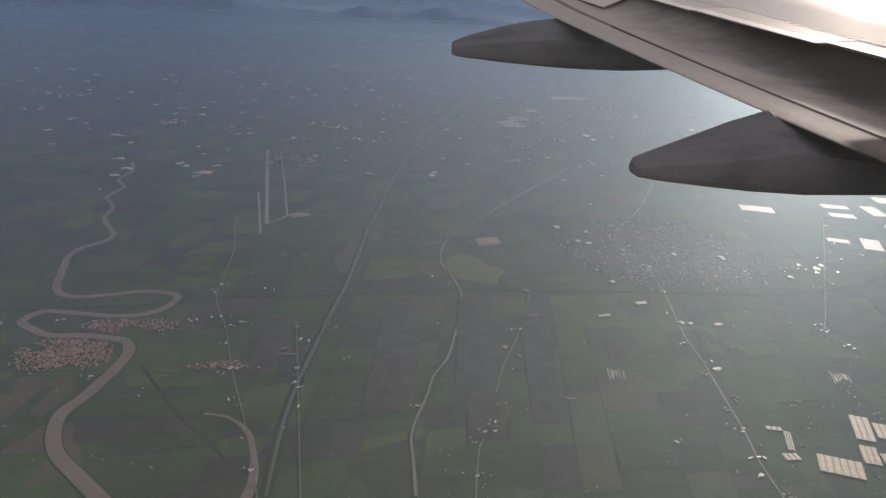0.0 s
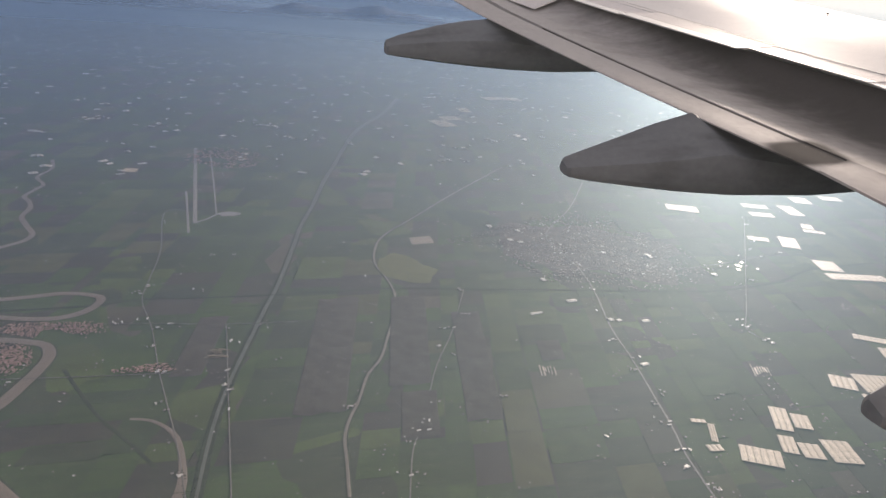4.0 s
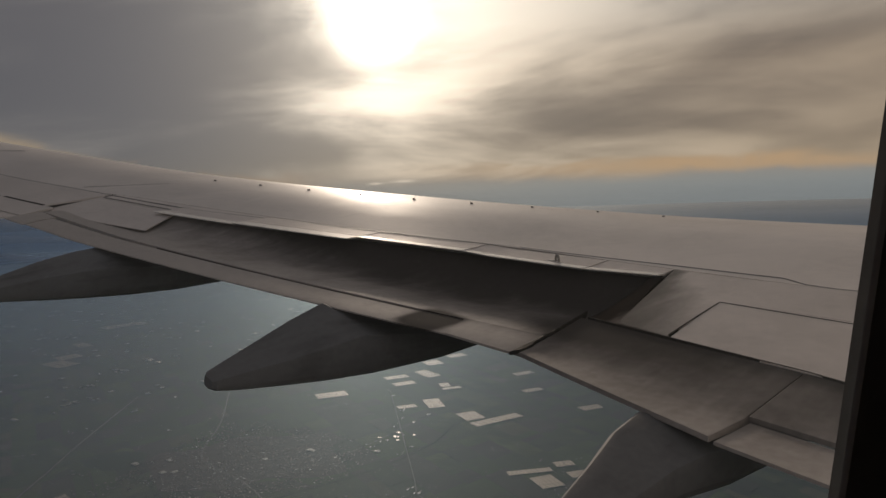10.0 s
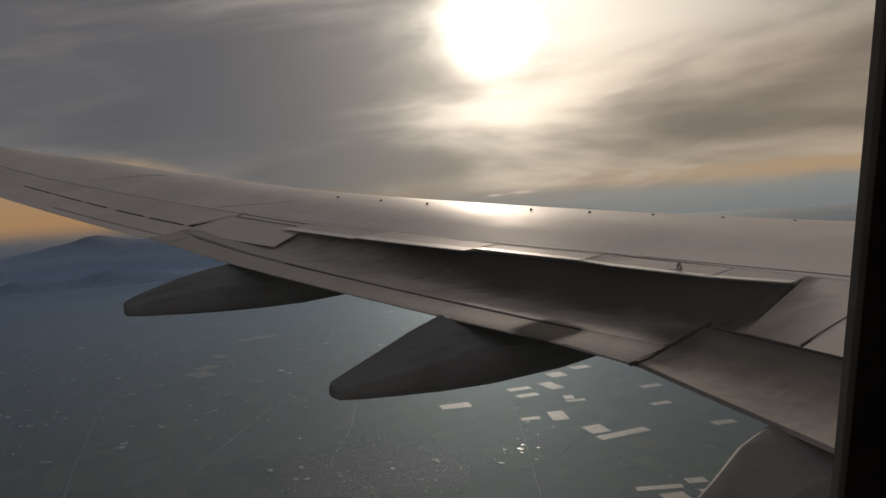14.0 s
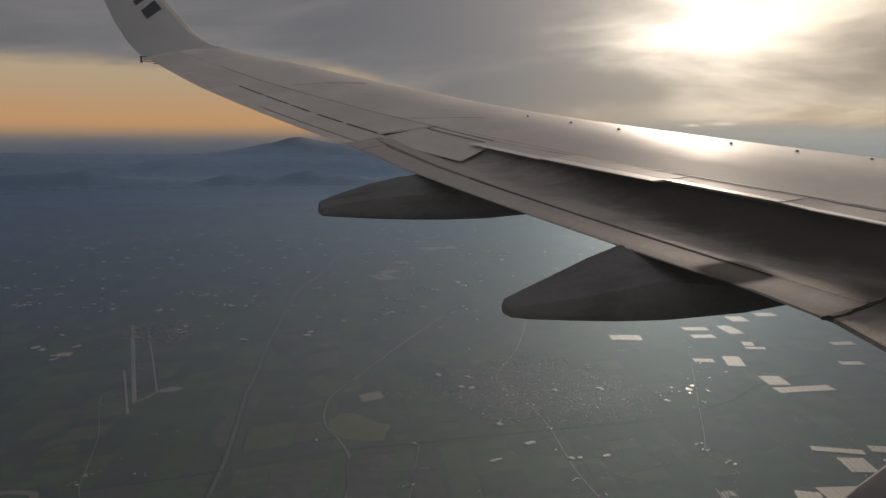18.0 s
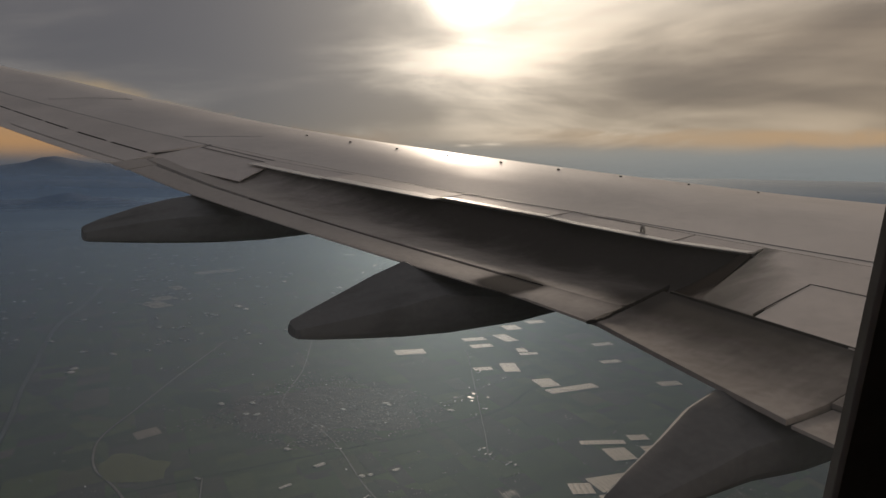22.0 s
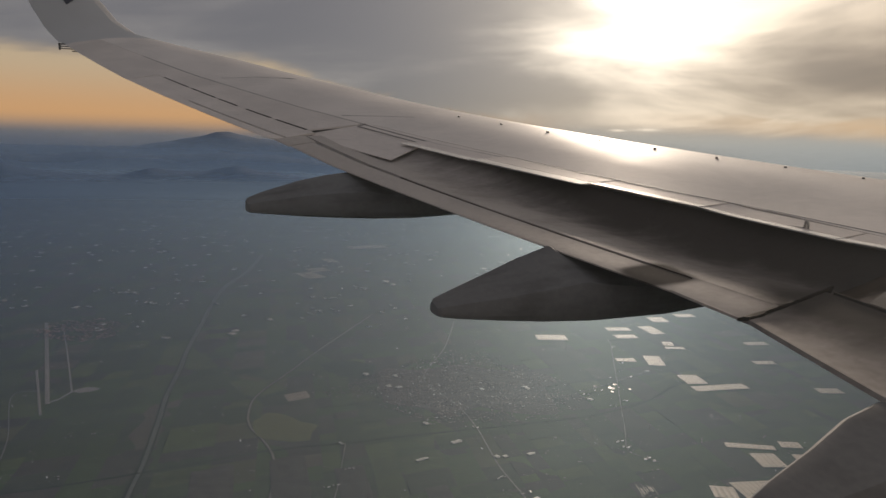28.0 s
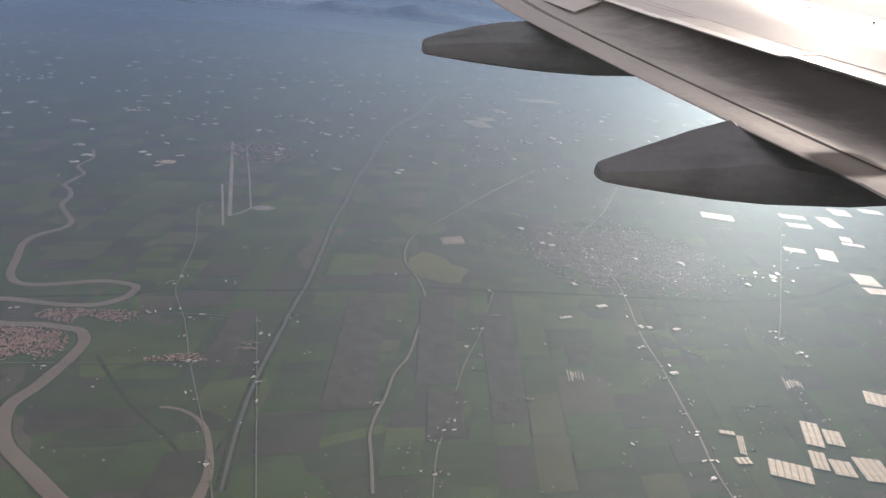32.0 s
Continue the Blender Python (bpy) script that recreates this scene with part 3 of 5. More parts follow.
fairing("flap_track_fairing", 7.58, 0.06, -9.02, [(-9.025, .566, .486, .045), (-9.01, .580, .474, .065), (-8.90, .620, .463, .095), (-8.6, .700, .440, .17), (-8.35, .745, .427, .24), (-8.13, .772, .420, .27), (-8.05, .755, .418, .28), (-7.7, .70, .418, .28),
                                    (-7.2, .66, .445, .26), (-6.6, .60, .49, .22), (-6.0, .58, .53, .16), (-5.6, .585, .565, .08)])
fairing("flap_track_fairing", 5.15, 0.10, -8.57, [(-8.575, .258, .203, .045), (-8.56, .272, .190, .065), (-8.45, .302, .172, .095), (-8.19, .364, .147, .18), (-7.96, .425, .126, .24), (-7.73, .485, .114, .27), (-7.66, .465, .112, .28), (-7.2, .38, .120, .28),
                                    (-6.8, .28, .150, .25), (-6.2, .27, .19, .22), (-5.6, .26, .22, .15), (-5.2, .27, .25, .08)])
fairing("flap_track_fairing", 3.0, 0.16, -8.62, [(-8.625, .156, .108, .035), (-8.61, .165, .10, .05), (-8.49, .178, .088, .075), (-8.2, .198, .055, .12), (-7.95, .228, .03, .16), (-7.75, .252, .012, .19), (-7.66, .235, .008, .20), (-7.4, .17, .01, .21),
                                   (-6.9, .12, .02, .21), (-6.2, .12, .04, .18), (-5.6, .13, .08, .12)])

# winglet, lofted up from the tip
W_LE = [(-8.55, 16.3), (-9.05, 16.7), (-9.36, 16.93), (-9.58, 17.06), (-10.00, 17.14), (-10.56, 17.23), (-10.92, 17.29), (-11.02, 17.30)]
W_Z = [0, 2.62, 2.86, 3.15, 3.62, 4.30, 4.88, 5.02]
W_TE = [(-10.17, 16.3, 0), (-10.30, 16.65, 2.42), (-10.50, 16.88, 2.66), (-10.70, 17.02, 3.02), (-10.95, 17.12, 3.62), (-11.19, 17.21, 4.30), (-11.40, 17.28, 4.90), (-11.44, 17.30, 5.10)]
wl_rings = []
for i, ((lx, ly), lz, (tx, ty, tz)) in enumerate(zip(W_LE, W_Z, W_TE)):
    a, b = Vector((lx, ly, lz)), Vector((tx, ty, tz))
    if i == 0:
        a, b = top(16.3, 0), top(16.3, 1.0)
    lean = min(1.0, i / 3)
    up_way = Vector((0, -lean, 1 - lean * 0.75)).normalized()
    k = (b - a).length
    ring = [a + (b - a) * c + up_way * k * float(np.interp(c, C_K, C_UP)) for c in (0, .01, .04, .1, .25, .5, .8, 1)]
    ring += [a + (b - a) * c - up_way * k * float(np.interp(c, C_K, C_LOW)) for c in (.8, .5, .25, .1, .04, .01)]
    wl_rings.append(ring)
winglet = smooth(part("winglet", loft(wl_rings), WHITE, wing, "white blended winglet swept up from the wing tip"), 45)


def winglet_pt(s, c):
    """Point on the winglet's inner face; s runs up the span of stations, c from nose to tail."""
    i = min(int(s), len(wl_rings) - 2)
    f = s - i
    cs = (0, .01, .04, .1, .25, .5, .8, 1)
    def on(r):
        return Vector([float(np.interp(c, cs, [r[j][k] for j in range(8)])) for k in range(3)])
    return on(wl_rings[i]).lerp(on(wl_rings[i + 1]), f)


# seven bold strokes of the airline's mark, drawn as plain bars
for s, wide in ((3.24, .15), (3.62, .065), (3.94, .15), (4.37, .16), (4.78, .15), (5.19, .14), (5.56, .15)):
    mid, tall, skew = float(np.interp(s, [3.2, 5.2, 5.6], [.36, .40, .50])), float(np.interp(s, [3.2, 5.6], [.165, .29])), 0.17
    bm = bmesh.new()
    quad = [winglet_pt(s - wide + skew, mid - tall), winglet_pt(s + wide + skew, mid - tall), winglet_pt(s + wide - skew, mid + tall), winglet_pt(s - wide - skew, mid + tall)]
    fr = [bm.verts.new(p + Vector((0, -0.014, 0.004))) for p in quad]
    bk = [bm.verts.new(p + Vector((0, -0.002, 0.0))) for p in quad]
    bm.faces.new(fr)
    bm.faces.new(list(reversed(bk)))
    for j in range(4):
        bm.faces.new((fr[j], fr[(j + 1) % 4], bk[(j + 1) % 4], bk[j]))
    part("painted_bar", bm, BLUE, winglet, "dark blue painted bar")

# paler strip round the winglet's leading edge
rs = []
for i in range(1, 49):
    k = 1 + i / 8
    a = min(int(k), len(wl_rings) - 2)
    nose = [wl_rings[a][j].lerp(wl_rings[a + 1][j], k - a) for j in (3, 2, 1, 0, -1, -2)]
    heart = wl_rings[a][4].lerp(wl_rings[a + 1][4], k - a)
    out = [p + (p - heart).normalized() * 0.005 for p in nose]
    rs.append(out + [p.lerp(heart, 0.05) for p in reversed(nose)])
smooth(part("leading_edge_strip", loft(rs), EDGE, winglet, "paler strip along the leading edge"), 50)

# vortex generators along the crest
for x, y in ((-6.31, 9.49), (-6.07, 8.96), (-5.82, 8.44), (-5.56, 7.92), (-5.30, 7.41), (-5.02, 6.91), (-4.66, 6.47), (-4.37, 5.94), (-4.12, 5.42)):
    p = top(y, (le_x(y) - x) / chord(y))
    bm = bmesh.new()
    m = Matrix.Translation(p) @ Matrix.Rotation(radians(-18), 4, "Z")
    vs = [bm.verts.new(m @ (Vector(q) * 0.72)) for q in ((.022, -.004, -.006), (.022, .004, -.006), (-.022, .004, -.006), (-.022, -.004, -.006), (.01, -.004, .016), (.01, .004, .016), (-.019, .004, .018), (-.019, -.004, .018))]
    for q in ((0, 1, 2, 3), (4, 7, 6, 5), (0, 4, 5, 1), (1, 5, 6, 2), (2, 6, 7, 3), (3, 7, 4, 0)):
        bm.faces.new([vs[j] for j in q])
    part("vortex_generator", bm, DARK, wing, "small dark metal fin")

# sealant seams on the skin
for pts, w in (([(14.6, .716), (13.1, .732), (12.0, .727), (11.0, .724), (9.9, .724), (9.4, .730), (8.8, .738), (8.2, .742), (7.7, .732), (7.0, .722), (5.4, .712), (4.2, .701), (3.6, .699), (3.45, .712), (3.3, .714), (2.9, .708), (2.2, .706)], 0.008),
               ([(9.34, .758), (8.87, .762), (8.3, .768)], 0.005), ([(9.37, .715), (9.34, .758)], 0.003), ([(9.9, .70), (9.7, .60), (9.5, .52)], 0.005), ([(12.6, .66), (12.5, .5), (12.4, .3)], 0.005)):
    rings = []
    for (y0, c0), (y1, c1) in zip(pts, pts[1:]):
        for i in range(8):
            y, c = y0 + (y1 - y0) * i / 8, c0 + (c1 - c0) * i / 8
            p = top(y, c)
            side = (top(y1, c1) - top(y0, c0)).cross(Vector((0, 0, 1))).normalized() * w
            rings.append([p - side - Vector((0, 0, .004)), p - side * .6 + Vector((0, 0, .0015)), p + side * .6 + Vector((0, 0, .0015)), p + side - Vector((0, 0, .004))])
    part("sealant_seam", loft(rings), SEAM, wing)
# dark sealant in the joints of the inboard panels
for pts in ([(4.10, .9055), (3.63, .9075), (2.97, .9105), (1.95, .9295)], [(3.635, .903), (3.675, .802), (2.8, .802), (1.95, .802)]):
    rings = []
    for (y0, c0), (y1, c1) in zip(pts, pts[1:]):
        for i in range(9):
            p = top(y0 + (y1 - y0) * i / 8, c0 + (c1 - c0) * i / 8)
            side = (top(y1, c1) - top(y0, c0)).cross(Vector((0, 0, 1))).normalized() * 0.0045
            rings.append([p - side - Vector((0, 0, .03)), p - side + Vector((0, 0, .0016)), p + side + Vector((0, 0, .0016)), p + side - Vector((0, 0, .03))])
    part("joint_sealant", loft(rings), RUBBER, wing, "black sealant line")
# dark lamp fitting at the foot of the winglet
bm = bmesh.new()
box(bm, -10.28, 16.42, 2.325, 0.035, 0.03, 0.11)
for i, (x0, x1) in enumerate(((-10.30, -10.08), (-10.30, -10.13), (-10.29, -10.06), (-10.10, -9.92))):
    box(bm, (x0 + x1) / 2, 16.41, 2.366 - 0.036 * i, x1 - x0, 0.02, 0.014 if i else 0.02)
part("tail_lamp", bm, DARK, wing, "small dark lamp fitting")

# lashing hook on the skin near the spoilers
bm = bmesh.new()
p = top(4.92, .752, 0.0)
for i in range(9):
    a = math.pi * i / 8
    q = p + Vector((0.02 * math.cos(a) * 0.4, 0.02 * math.cos(a), 0.042 * math.sin(a)))
    bmesh.ops.create_icosphere(bm, subdivisions=1, radius=0.0105, matrix=Matrix.Translation(q))
box(bm, p.x - 0.01, p.y + 0.06, p.z + 0.003, 0.035, 0.11, 0.01, radians(15))
part("lashing_hook", bm, METAL, wing, "small raised steel hook")


# ---- cabin wall with the window ----
LEAN = 0.13


def window_ring(cx, y, cz, hw, hh, k=7.0, n=64):
    """Rounded ring in a wall that leans inward towards the ceiling."""
    pts = [(cx + hw * math.copysign(abs(math.cos(a)) ** (2 / k), math.cos(a)), cz + hh * math.copysign(abs(math.sin(a)) ** (2 / k), math.sin(a))) for a in (2 * math.pi * i / n for i in range(n))]
    return [Vector((x, y - LEAN * (z - CAMZ), z)) for x, z in pts]


def ring_solid(a, b, c, d):
    """Tube of rectangular section through four rings."""
    bm = bmesh.new()
    rr = [[bm.verts.new(p) for p in r] for r in (a, b, c, d)]
    n = len(a)
    for r, s in zip(rr, rr[1:] + rr[:1]):
        for i in range(n):
            bm.faces.new((r[i], r[(i + 1) % n], s[(i + 1) % n], s[i]))
    return bm


WX, WZ = CAMX + 0.02, CAMZ + 0.06
window = tagged(new("window_1"), "rounded cabin window with a black rubber seal and beige trim", "window", kind="structure")
W = lambda y, hw, hh: window_ring(WX, y, WZ, hw, hh)
smooth(part("window_seal", ring_solid(W(1.680, .161, .243), W(1.672, .222, .304), W(1.684, .224, .306), W(1.684, .162, .244)), SEAL, window, "black rubber window seal"), 40)
smooth(part("window_trim", ring_solid(W(1.671, .2225, .3045), W(1.61, .30, .385), W(1.63, .31, .395), W(1.684, .2245, .3065)), CABIN, window, "beige plastic window trim"), 40)


def pane_mat():
    """Clear acrylic with the fine scratches and dust that catch the sun."""
    m = bpy.data.materials.new("scratched_acrylic")
    m.use_nodes = True
    t = m.node_tree
    t.nodes.clear()
    n = Net(t)
    co = n.node("ShaderNodeTexCoord").outputs["Object"]
    smear = n.noise(co, 9.0, 3, 0.5)
    fine = n.noise(n.scaled(co, (1, 1, 0.3)), 60.0, 3, 0.6)
    dust = n.m("MULTIPLY", n.step(n.m("ADD", n.m("MULTIPLY", smear, 0.8), n.m("MULTIPLY", fine, 0.2)), 0.25, 0.75, 0.5, 1.5), 0.018)
    scatter = n.node("ShaderNodeBsdfTranslucent")
    scatter.inputs[0].default_value = (0.82, 0.93, 1.0, 1)
    clear = n.node("ShaderNodeBsdfTransparent")
    mixed = n.node("ShaderNodeMixShader")
    n.put(mixed.inputs[0], dust)
    t.links.new(clear.outputs[0], mixed.inputs[1])
    t.links.new(scatter.outputs[0], mixed.inputs[2])
    out = n.node("ShaderNodeOutputMaterial")
    t.links.new(mixed.outputs[0], out.inputs[0])
    return m


bm = bmesh.new()
front, rear = [[bm.verts.new(p) for p in W(y, .1615, .2435)] for y in (1.6810, 1.6812)]
bm.faces.new(front)
for i in range(64):
    bm.faces.new((front[i], rear[i], rear[(i + 1) % 64], front[(i + 1) % 64]))
pane = part("pane", bm, pane_mat(), window, "clear scratched acrylic pane")
pane.visible_shadow = False


def wall_with_hole(name, y0, y1, hw, hh, material):
    inner0, inner1 = W(y0, hw, hh), W(y1, hw, hh)
    def outer(y):
        out = []
        for p in inner0:
            q = Vector((p.x - WX, 0, p.z - WZ))
            k = min(2.2 / max(abs(q.x), 1e-6), 1.25 / max(abs(q.z), 1e-6))
            out.append(Vector((WX + q.x * k, y - LEAN * (WZ + q.z * k - CAMZ), WZ + q.z * k)))
        return out
    return part(name, ring_solid(inner0, outer(y0), outer(y1), inner1), material)


def fuselage_skin():
    """Outer skin round the window, bowed like the fuselage."""
    rings = [W(1.690, .24, .33)]
    for k in (0.35, 0.7, 1.0):
        ring = []
        for p in rings[0]:
            q = Vector((p.x - WX, 0, p.z - WZ))
            s = min(13.0 / max(abs(q.x), 1e-6), 1.75 / max(abs(q.z), 1e-6))
            x, z = q.x * (1 + (s - 1) * k), q.z * (1 + (s - 1) * k)
            ring.append(Vector((WX + x, 1.70 - 0.02 * z * z - LEAN * (WZ + z - CAMZ), WZ + z)))
        rings.append(ring)
    back = [[p - Vector((0, 0.006, 0)) for p in r] for r in reversed(rings)]
    bm = bmesh.new()
    rr = [[bm.verts.new(p) for p in r] for r in rings + back]
    n = len(rr[0])
    for r, s in zip(rr, rr[1:] + rr[:1]):
        for i in range(n):
            bm.faces.new((r[i], r[(i + 1) % n], s[(i + 1) % n], s[i]))
    return smooth(part("wall_outer", bm, HULL), 40)


HULL = make_mat("white_fuselage_paint", (0.45, 0.45, 0.46), 0.35, 0, 0.04, 1, 12)
tagged(fuselage_skin(), "white painted fuselage skin round the cabin window", "wall", kind="structure")
tagged(wall_with_hole("wall_side", 1.606, 1.628, .301, .386, CABIN), "beige curved cabin side wall panel", "wall", kind="structure")
# rest of the cabin: lining, ceiling, floor, and the far wall with its row of windows
LINING = dict(wall_fore=(WX + 2.22, -.06, WZ, .05, 3.24, 2.6), wall_aft=(WX - 2.22, -.06, WZ, .05, 3.24, 2.6), ceiling=(WX, -.12, WZ + 1.28, 4.5, 3.12, .05), floor=(WX, .05, WZ - 1.28, 4.5, 3.46, .05))
for nm, (cx, cy, cz, sx, sy, sz) in LINING.items():
    bm = bmesh.new()
    box(bm, cx, cy, cz, sx, sy, sz)
    tagged(part(nm, bm, CABIN), "dim beige cabin lining", nm.split("_")[0], kind="structure")
bm = bmesh.new()
box(bm, WX, -1.7, WZ - 0.80, 4.4, .05, 0.9)
box(bm, WX, -1.7, WZ + 0.77, 4.4, .05, 0.95)
for i in range(10):
    box(bm, WX - 2.15 + i * 0.478, -1.7, WZ - 0.028, 0.15, .05, 0.644)
tagged(part("wall_aisle", bm, CABIN), "beige far cabin wall with a row of windows", "wall", kind="structure")


# ---- land below ----
GZ = -149.0


def land_mat(name, source):
    """Farmland: each parcel draws its crop by chance; mottling, furrows and damp patches run on across the parcels."""
    m = bpy.data.materials.new(name)
    m.use_nodes = True
    n = Net(m.node_tree)
    p = m.node_tree.nodes["Principled BSDF"]
    co = n.node("ShaderNodeNewGeometry").outputs["Position"]
    if source == "object":
        r = n.node("ShaderNodeObjectInfo").outputs["Random"]
    elif source == "island":
        r = n.node("ShaderNodeNewGeometry").outputs["Random Per Island"]
    else:
        vo = n.node("ShaderNodeTexVoronoi", distance="CHEBYCHEV", feature="F1")
        n.put(vo.inputs["Vector"], n.scaled(co, (1 / 22.0, 1 / 30.0, 0.0), radians(-14)))
        vo.inputs["Scale"].default_value = 1.0
        sep = n.node("ShaderNodeSeparateColor")
        n.put(sep.inputs[0], vo.outputs["Color"])
        r = sep.outputs[0]
    ramp = n.node("ShaderNodeValToRGB")
    ramp.color_ramp.interpolation = "CONSTANT"
    stops = ((0.0, (0.042, 0.070, 0.027)), (0.2, (0.048, 0.084, 0.026)), (0.38, (0.037, 0.060, 0.029)), (0.50, (0.068, 0.098, 0.031)), (0.60, (0.040, 0.053, 0.032)),
             (0.70, (0.048, 0.047, 0.040)), (0.82, (0.060, 0.057, 0.049)), (0.91, (0.078, 0.084, 0.040)), (0.965, (0.090, 0.080, 0.062)))
    el = ramp.color_ramp.elements
    el[0].position, el[0].color = 0.0, (*stops[0][1], 1)
    el[1].position, el[1].color = stops[1][0], (*stops[1][1], 1)
    for pos, c in stops[2:]:
        e = el.new(pos)
        e.color = (*c, 1)
    n.put(ramp.inputs[0], r)
    col = ramp.outputs[0]
    broad = n.noise(n.scaled(co, (1, 0.7, 0)), 0.012, 5, 0.6, 0.4)
    col = n.mix(n.step(broad, 0.36, 0.66, 0.0, 0.38), col, (0.044, 0.068, 0.034))
    bands = n.noise(n.scaled(co, (0.05, 0.5, 0), radians(4)), 1.0, 5, 0.65, 0.3)
    col = n.mix(n.step(bands, 0.42, 0.72, 0.0, 0.18), col, (0.100, 0.100, 0.060))
    rows = n.noise(n.scaled(co, (0.9, 0.10, 0), radians(-15)), 1.4, 4, 0.7)
    col = n.mix(n.step(rows, 0.35, 0.7, 0.0, 0.25), col, (0.034, 0.046, 0.028))
    spots = n.noise(co, 0.35, 5, 0.75)
    col = n.mix(n.step(spots, 0.62, 0.74, 0.0, 0.5), col, (0.13, 0.12, 0.09))
    n.put(p.inputs["Base Color"], n.mix(1.0, col, n.mix(n.step(n.noise(n.scaled(co, (0.8, 1.3, 0)), 0.028, 7, 0.68, 0.5), 0.34, 0.66), (0.72, 0.72, 0.72), (0.97, 0.97, 0.90)), "MULTIPLY"))
    p.inputs["Roughness"].default_value, p.inputs["Specular IOR Level"].default_value = 0.9, 0.15
    return m


def disc(bm, cx, cy, z, radii, n=96):
    prev = [bm.verts.new((cx, cy, z))]
    for r in radii:
        ring = [bm.verts.new((cx + r * math.cos(2 * math.pi * i / n), cy + r * math.sin(2 * math.pi * i / n), z)) for i in range(n)]
        for i in range(n):
            if len(prev) == 1:
                bm.faces.new((prev[0], ring[i], ring[(i + 1) % n]))
            else:
                bm.faces.new((prev[i], ring[i], ring[(i + 1) % n], prev[(i + 1) % n]))
        prev = ring


bm = bmesh.new()
disc(bm, CAMX, 1.6, GZ, (100, 300, 700, 1500, 3000, 4900))
ground = tagged(part("ground", bm, land_mat("farmland", "voronoi")), "hazy green and brown farmland plain far below", "ground", kind="structure")


def haze_mat(name="haze", ramp=False):
    """Sheet that imitates blue haze, denser with distance from the camera; as a ramp, a soft roll of it that swells and
    thins out again before the hills.
    """
    m = bpy.data.materials.new(name)
    m.use_nodes = True
    t = m.node_tree
    t.nodes.clear()
    n = Net(t)
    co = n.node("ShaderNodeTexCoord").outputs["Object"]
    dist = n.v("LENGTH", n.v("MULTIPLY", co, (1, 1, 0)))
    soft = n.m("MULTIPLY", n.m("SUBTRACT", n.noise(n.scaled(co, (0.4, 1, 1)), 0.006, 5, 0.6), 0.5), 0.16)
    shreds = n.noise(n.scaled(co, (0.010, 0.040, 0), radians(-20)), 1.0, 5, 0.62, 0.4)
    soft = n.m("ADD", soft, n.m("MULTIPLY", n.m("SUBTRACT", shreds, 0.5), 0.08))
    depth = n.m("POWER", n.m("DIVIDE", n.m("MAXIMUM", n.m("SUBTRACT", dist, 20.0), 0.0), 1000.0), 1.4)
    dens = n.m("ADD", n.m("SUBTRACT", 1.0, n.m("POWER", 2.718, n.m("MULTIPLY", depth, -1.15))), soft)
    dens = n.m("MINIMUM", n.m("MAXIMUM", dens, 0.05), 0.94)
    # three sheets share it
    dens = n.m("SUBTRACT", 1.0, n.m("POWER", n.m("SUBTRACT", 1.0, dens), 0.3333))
    if ramp:
        flat = n.node("ShaderNodeSeparateXYZ")
        n.put(flat.inputs[0], co)
        bearing = n.m("MULTIPLY", n.m("ARCTAN2", flat.outputs[0], flat.outputs[1]), 57.29578)
        swell = n.m("MULTIPLY", n.step(dist, 1090.0, 1560.0), n.step(n.m("ADD", dist, n.m("MULTIPLY", n.m("SUBTRACT", shreds, 0.5), 160.0)), 1652.0, 1545.0))
        dens = n.m("MULTIPLY", n.m("MULTIPLY", swell, 0.78), n.step(bearing, 34.0, 22.0))
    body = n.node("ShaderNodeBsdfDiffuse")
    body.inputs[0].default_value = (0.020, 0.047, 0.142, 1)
    sheen = n.node("ShaderNodeBsdfGlossy")
    sheen.inputs[1].default_value = 0.66
    both = n.node("ShaderNodeAddShader")
    t.links.new(body.outputs[0], both.inputs[0])
    t.links.new(sheen.outputs[0], both.inputs[1])
    # glossy share that lends the far plain the horizon's tone
    calm = n.node("ShaderNodeBsdfGlossy")
    calm.inputs[0].default_value, calm.inputs[1].default_value = (0.74, 0.78, 0.80, 1), 0.40
    far_mix = n.node("ShaderNodeMixShader")
    east = n.node("ShaderNodeSeparateXYZ")
    n.put(east.inputs[0], co)
    toward = n.m("MULTIPLY", n.m("ARCTAN2", east.outputs[0], east.outputs[1]), 57.29578)
    # the sun's glow in the haze is put into the sheen colour by bearing
    sunward = n.m("MULTIPLY", n.step(toward, -10.0, 16.0), n.step(toward, 46.0, 28.0, 0.35, 1.0))
    n.put(sheen.inputs[0], n.mix(sunward, (0.130, 0.190, 0.235), (0.236, 0.318, 0.362)))
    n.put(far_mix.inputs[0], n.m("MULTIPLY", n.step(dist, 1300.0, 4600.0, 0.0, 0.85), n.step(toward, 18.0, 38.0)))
    t.links.new(both.outputs[0], far_mix.inputs[1])
    t.links.new(calm.outputs[0], far_mix.inputs[2])
    clear = n.node("ShaderNodeBsdfTransparent")
    mixed = n.node("ShaderNodeMixShader")
    n.put(mixed.inputs[0], dens)
    t.links.new(clear.outputs[0], mixed.inputs[1])
    t.links.new(far_mix.outputs[0], mixed.inputs[2])
    out = n.node("ShaderNodeOutputMaterial")
    t.links.new(mixed.outputs[0], out.inputs[0])
    return m


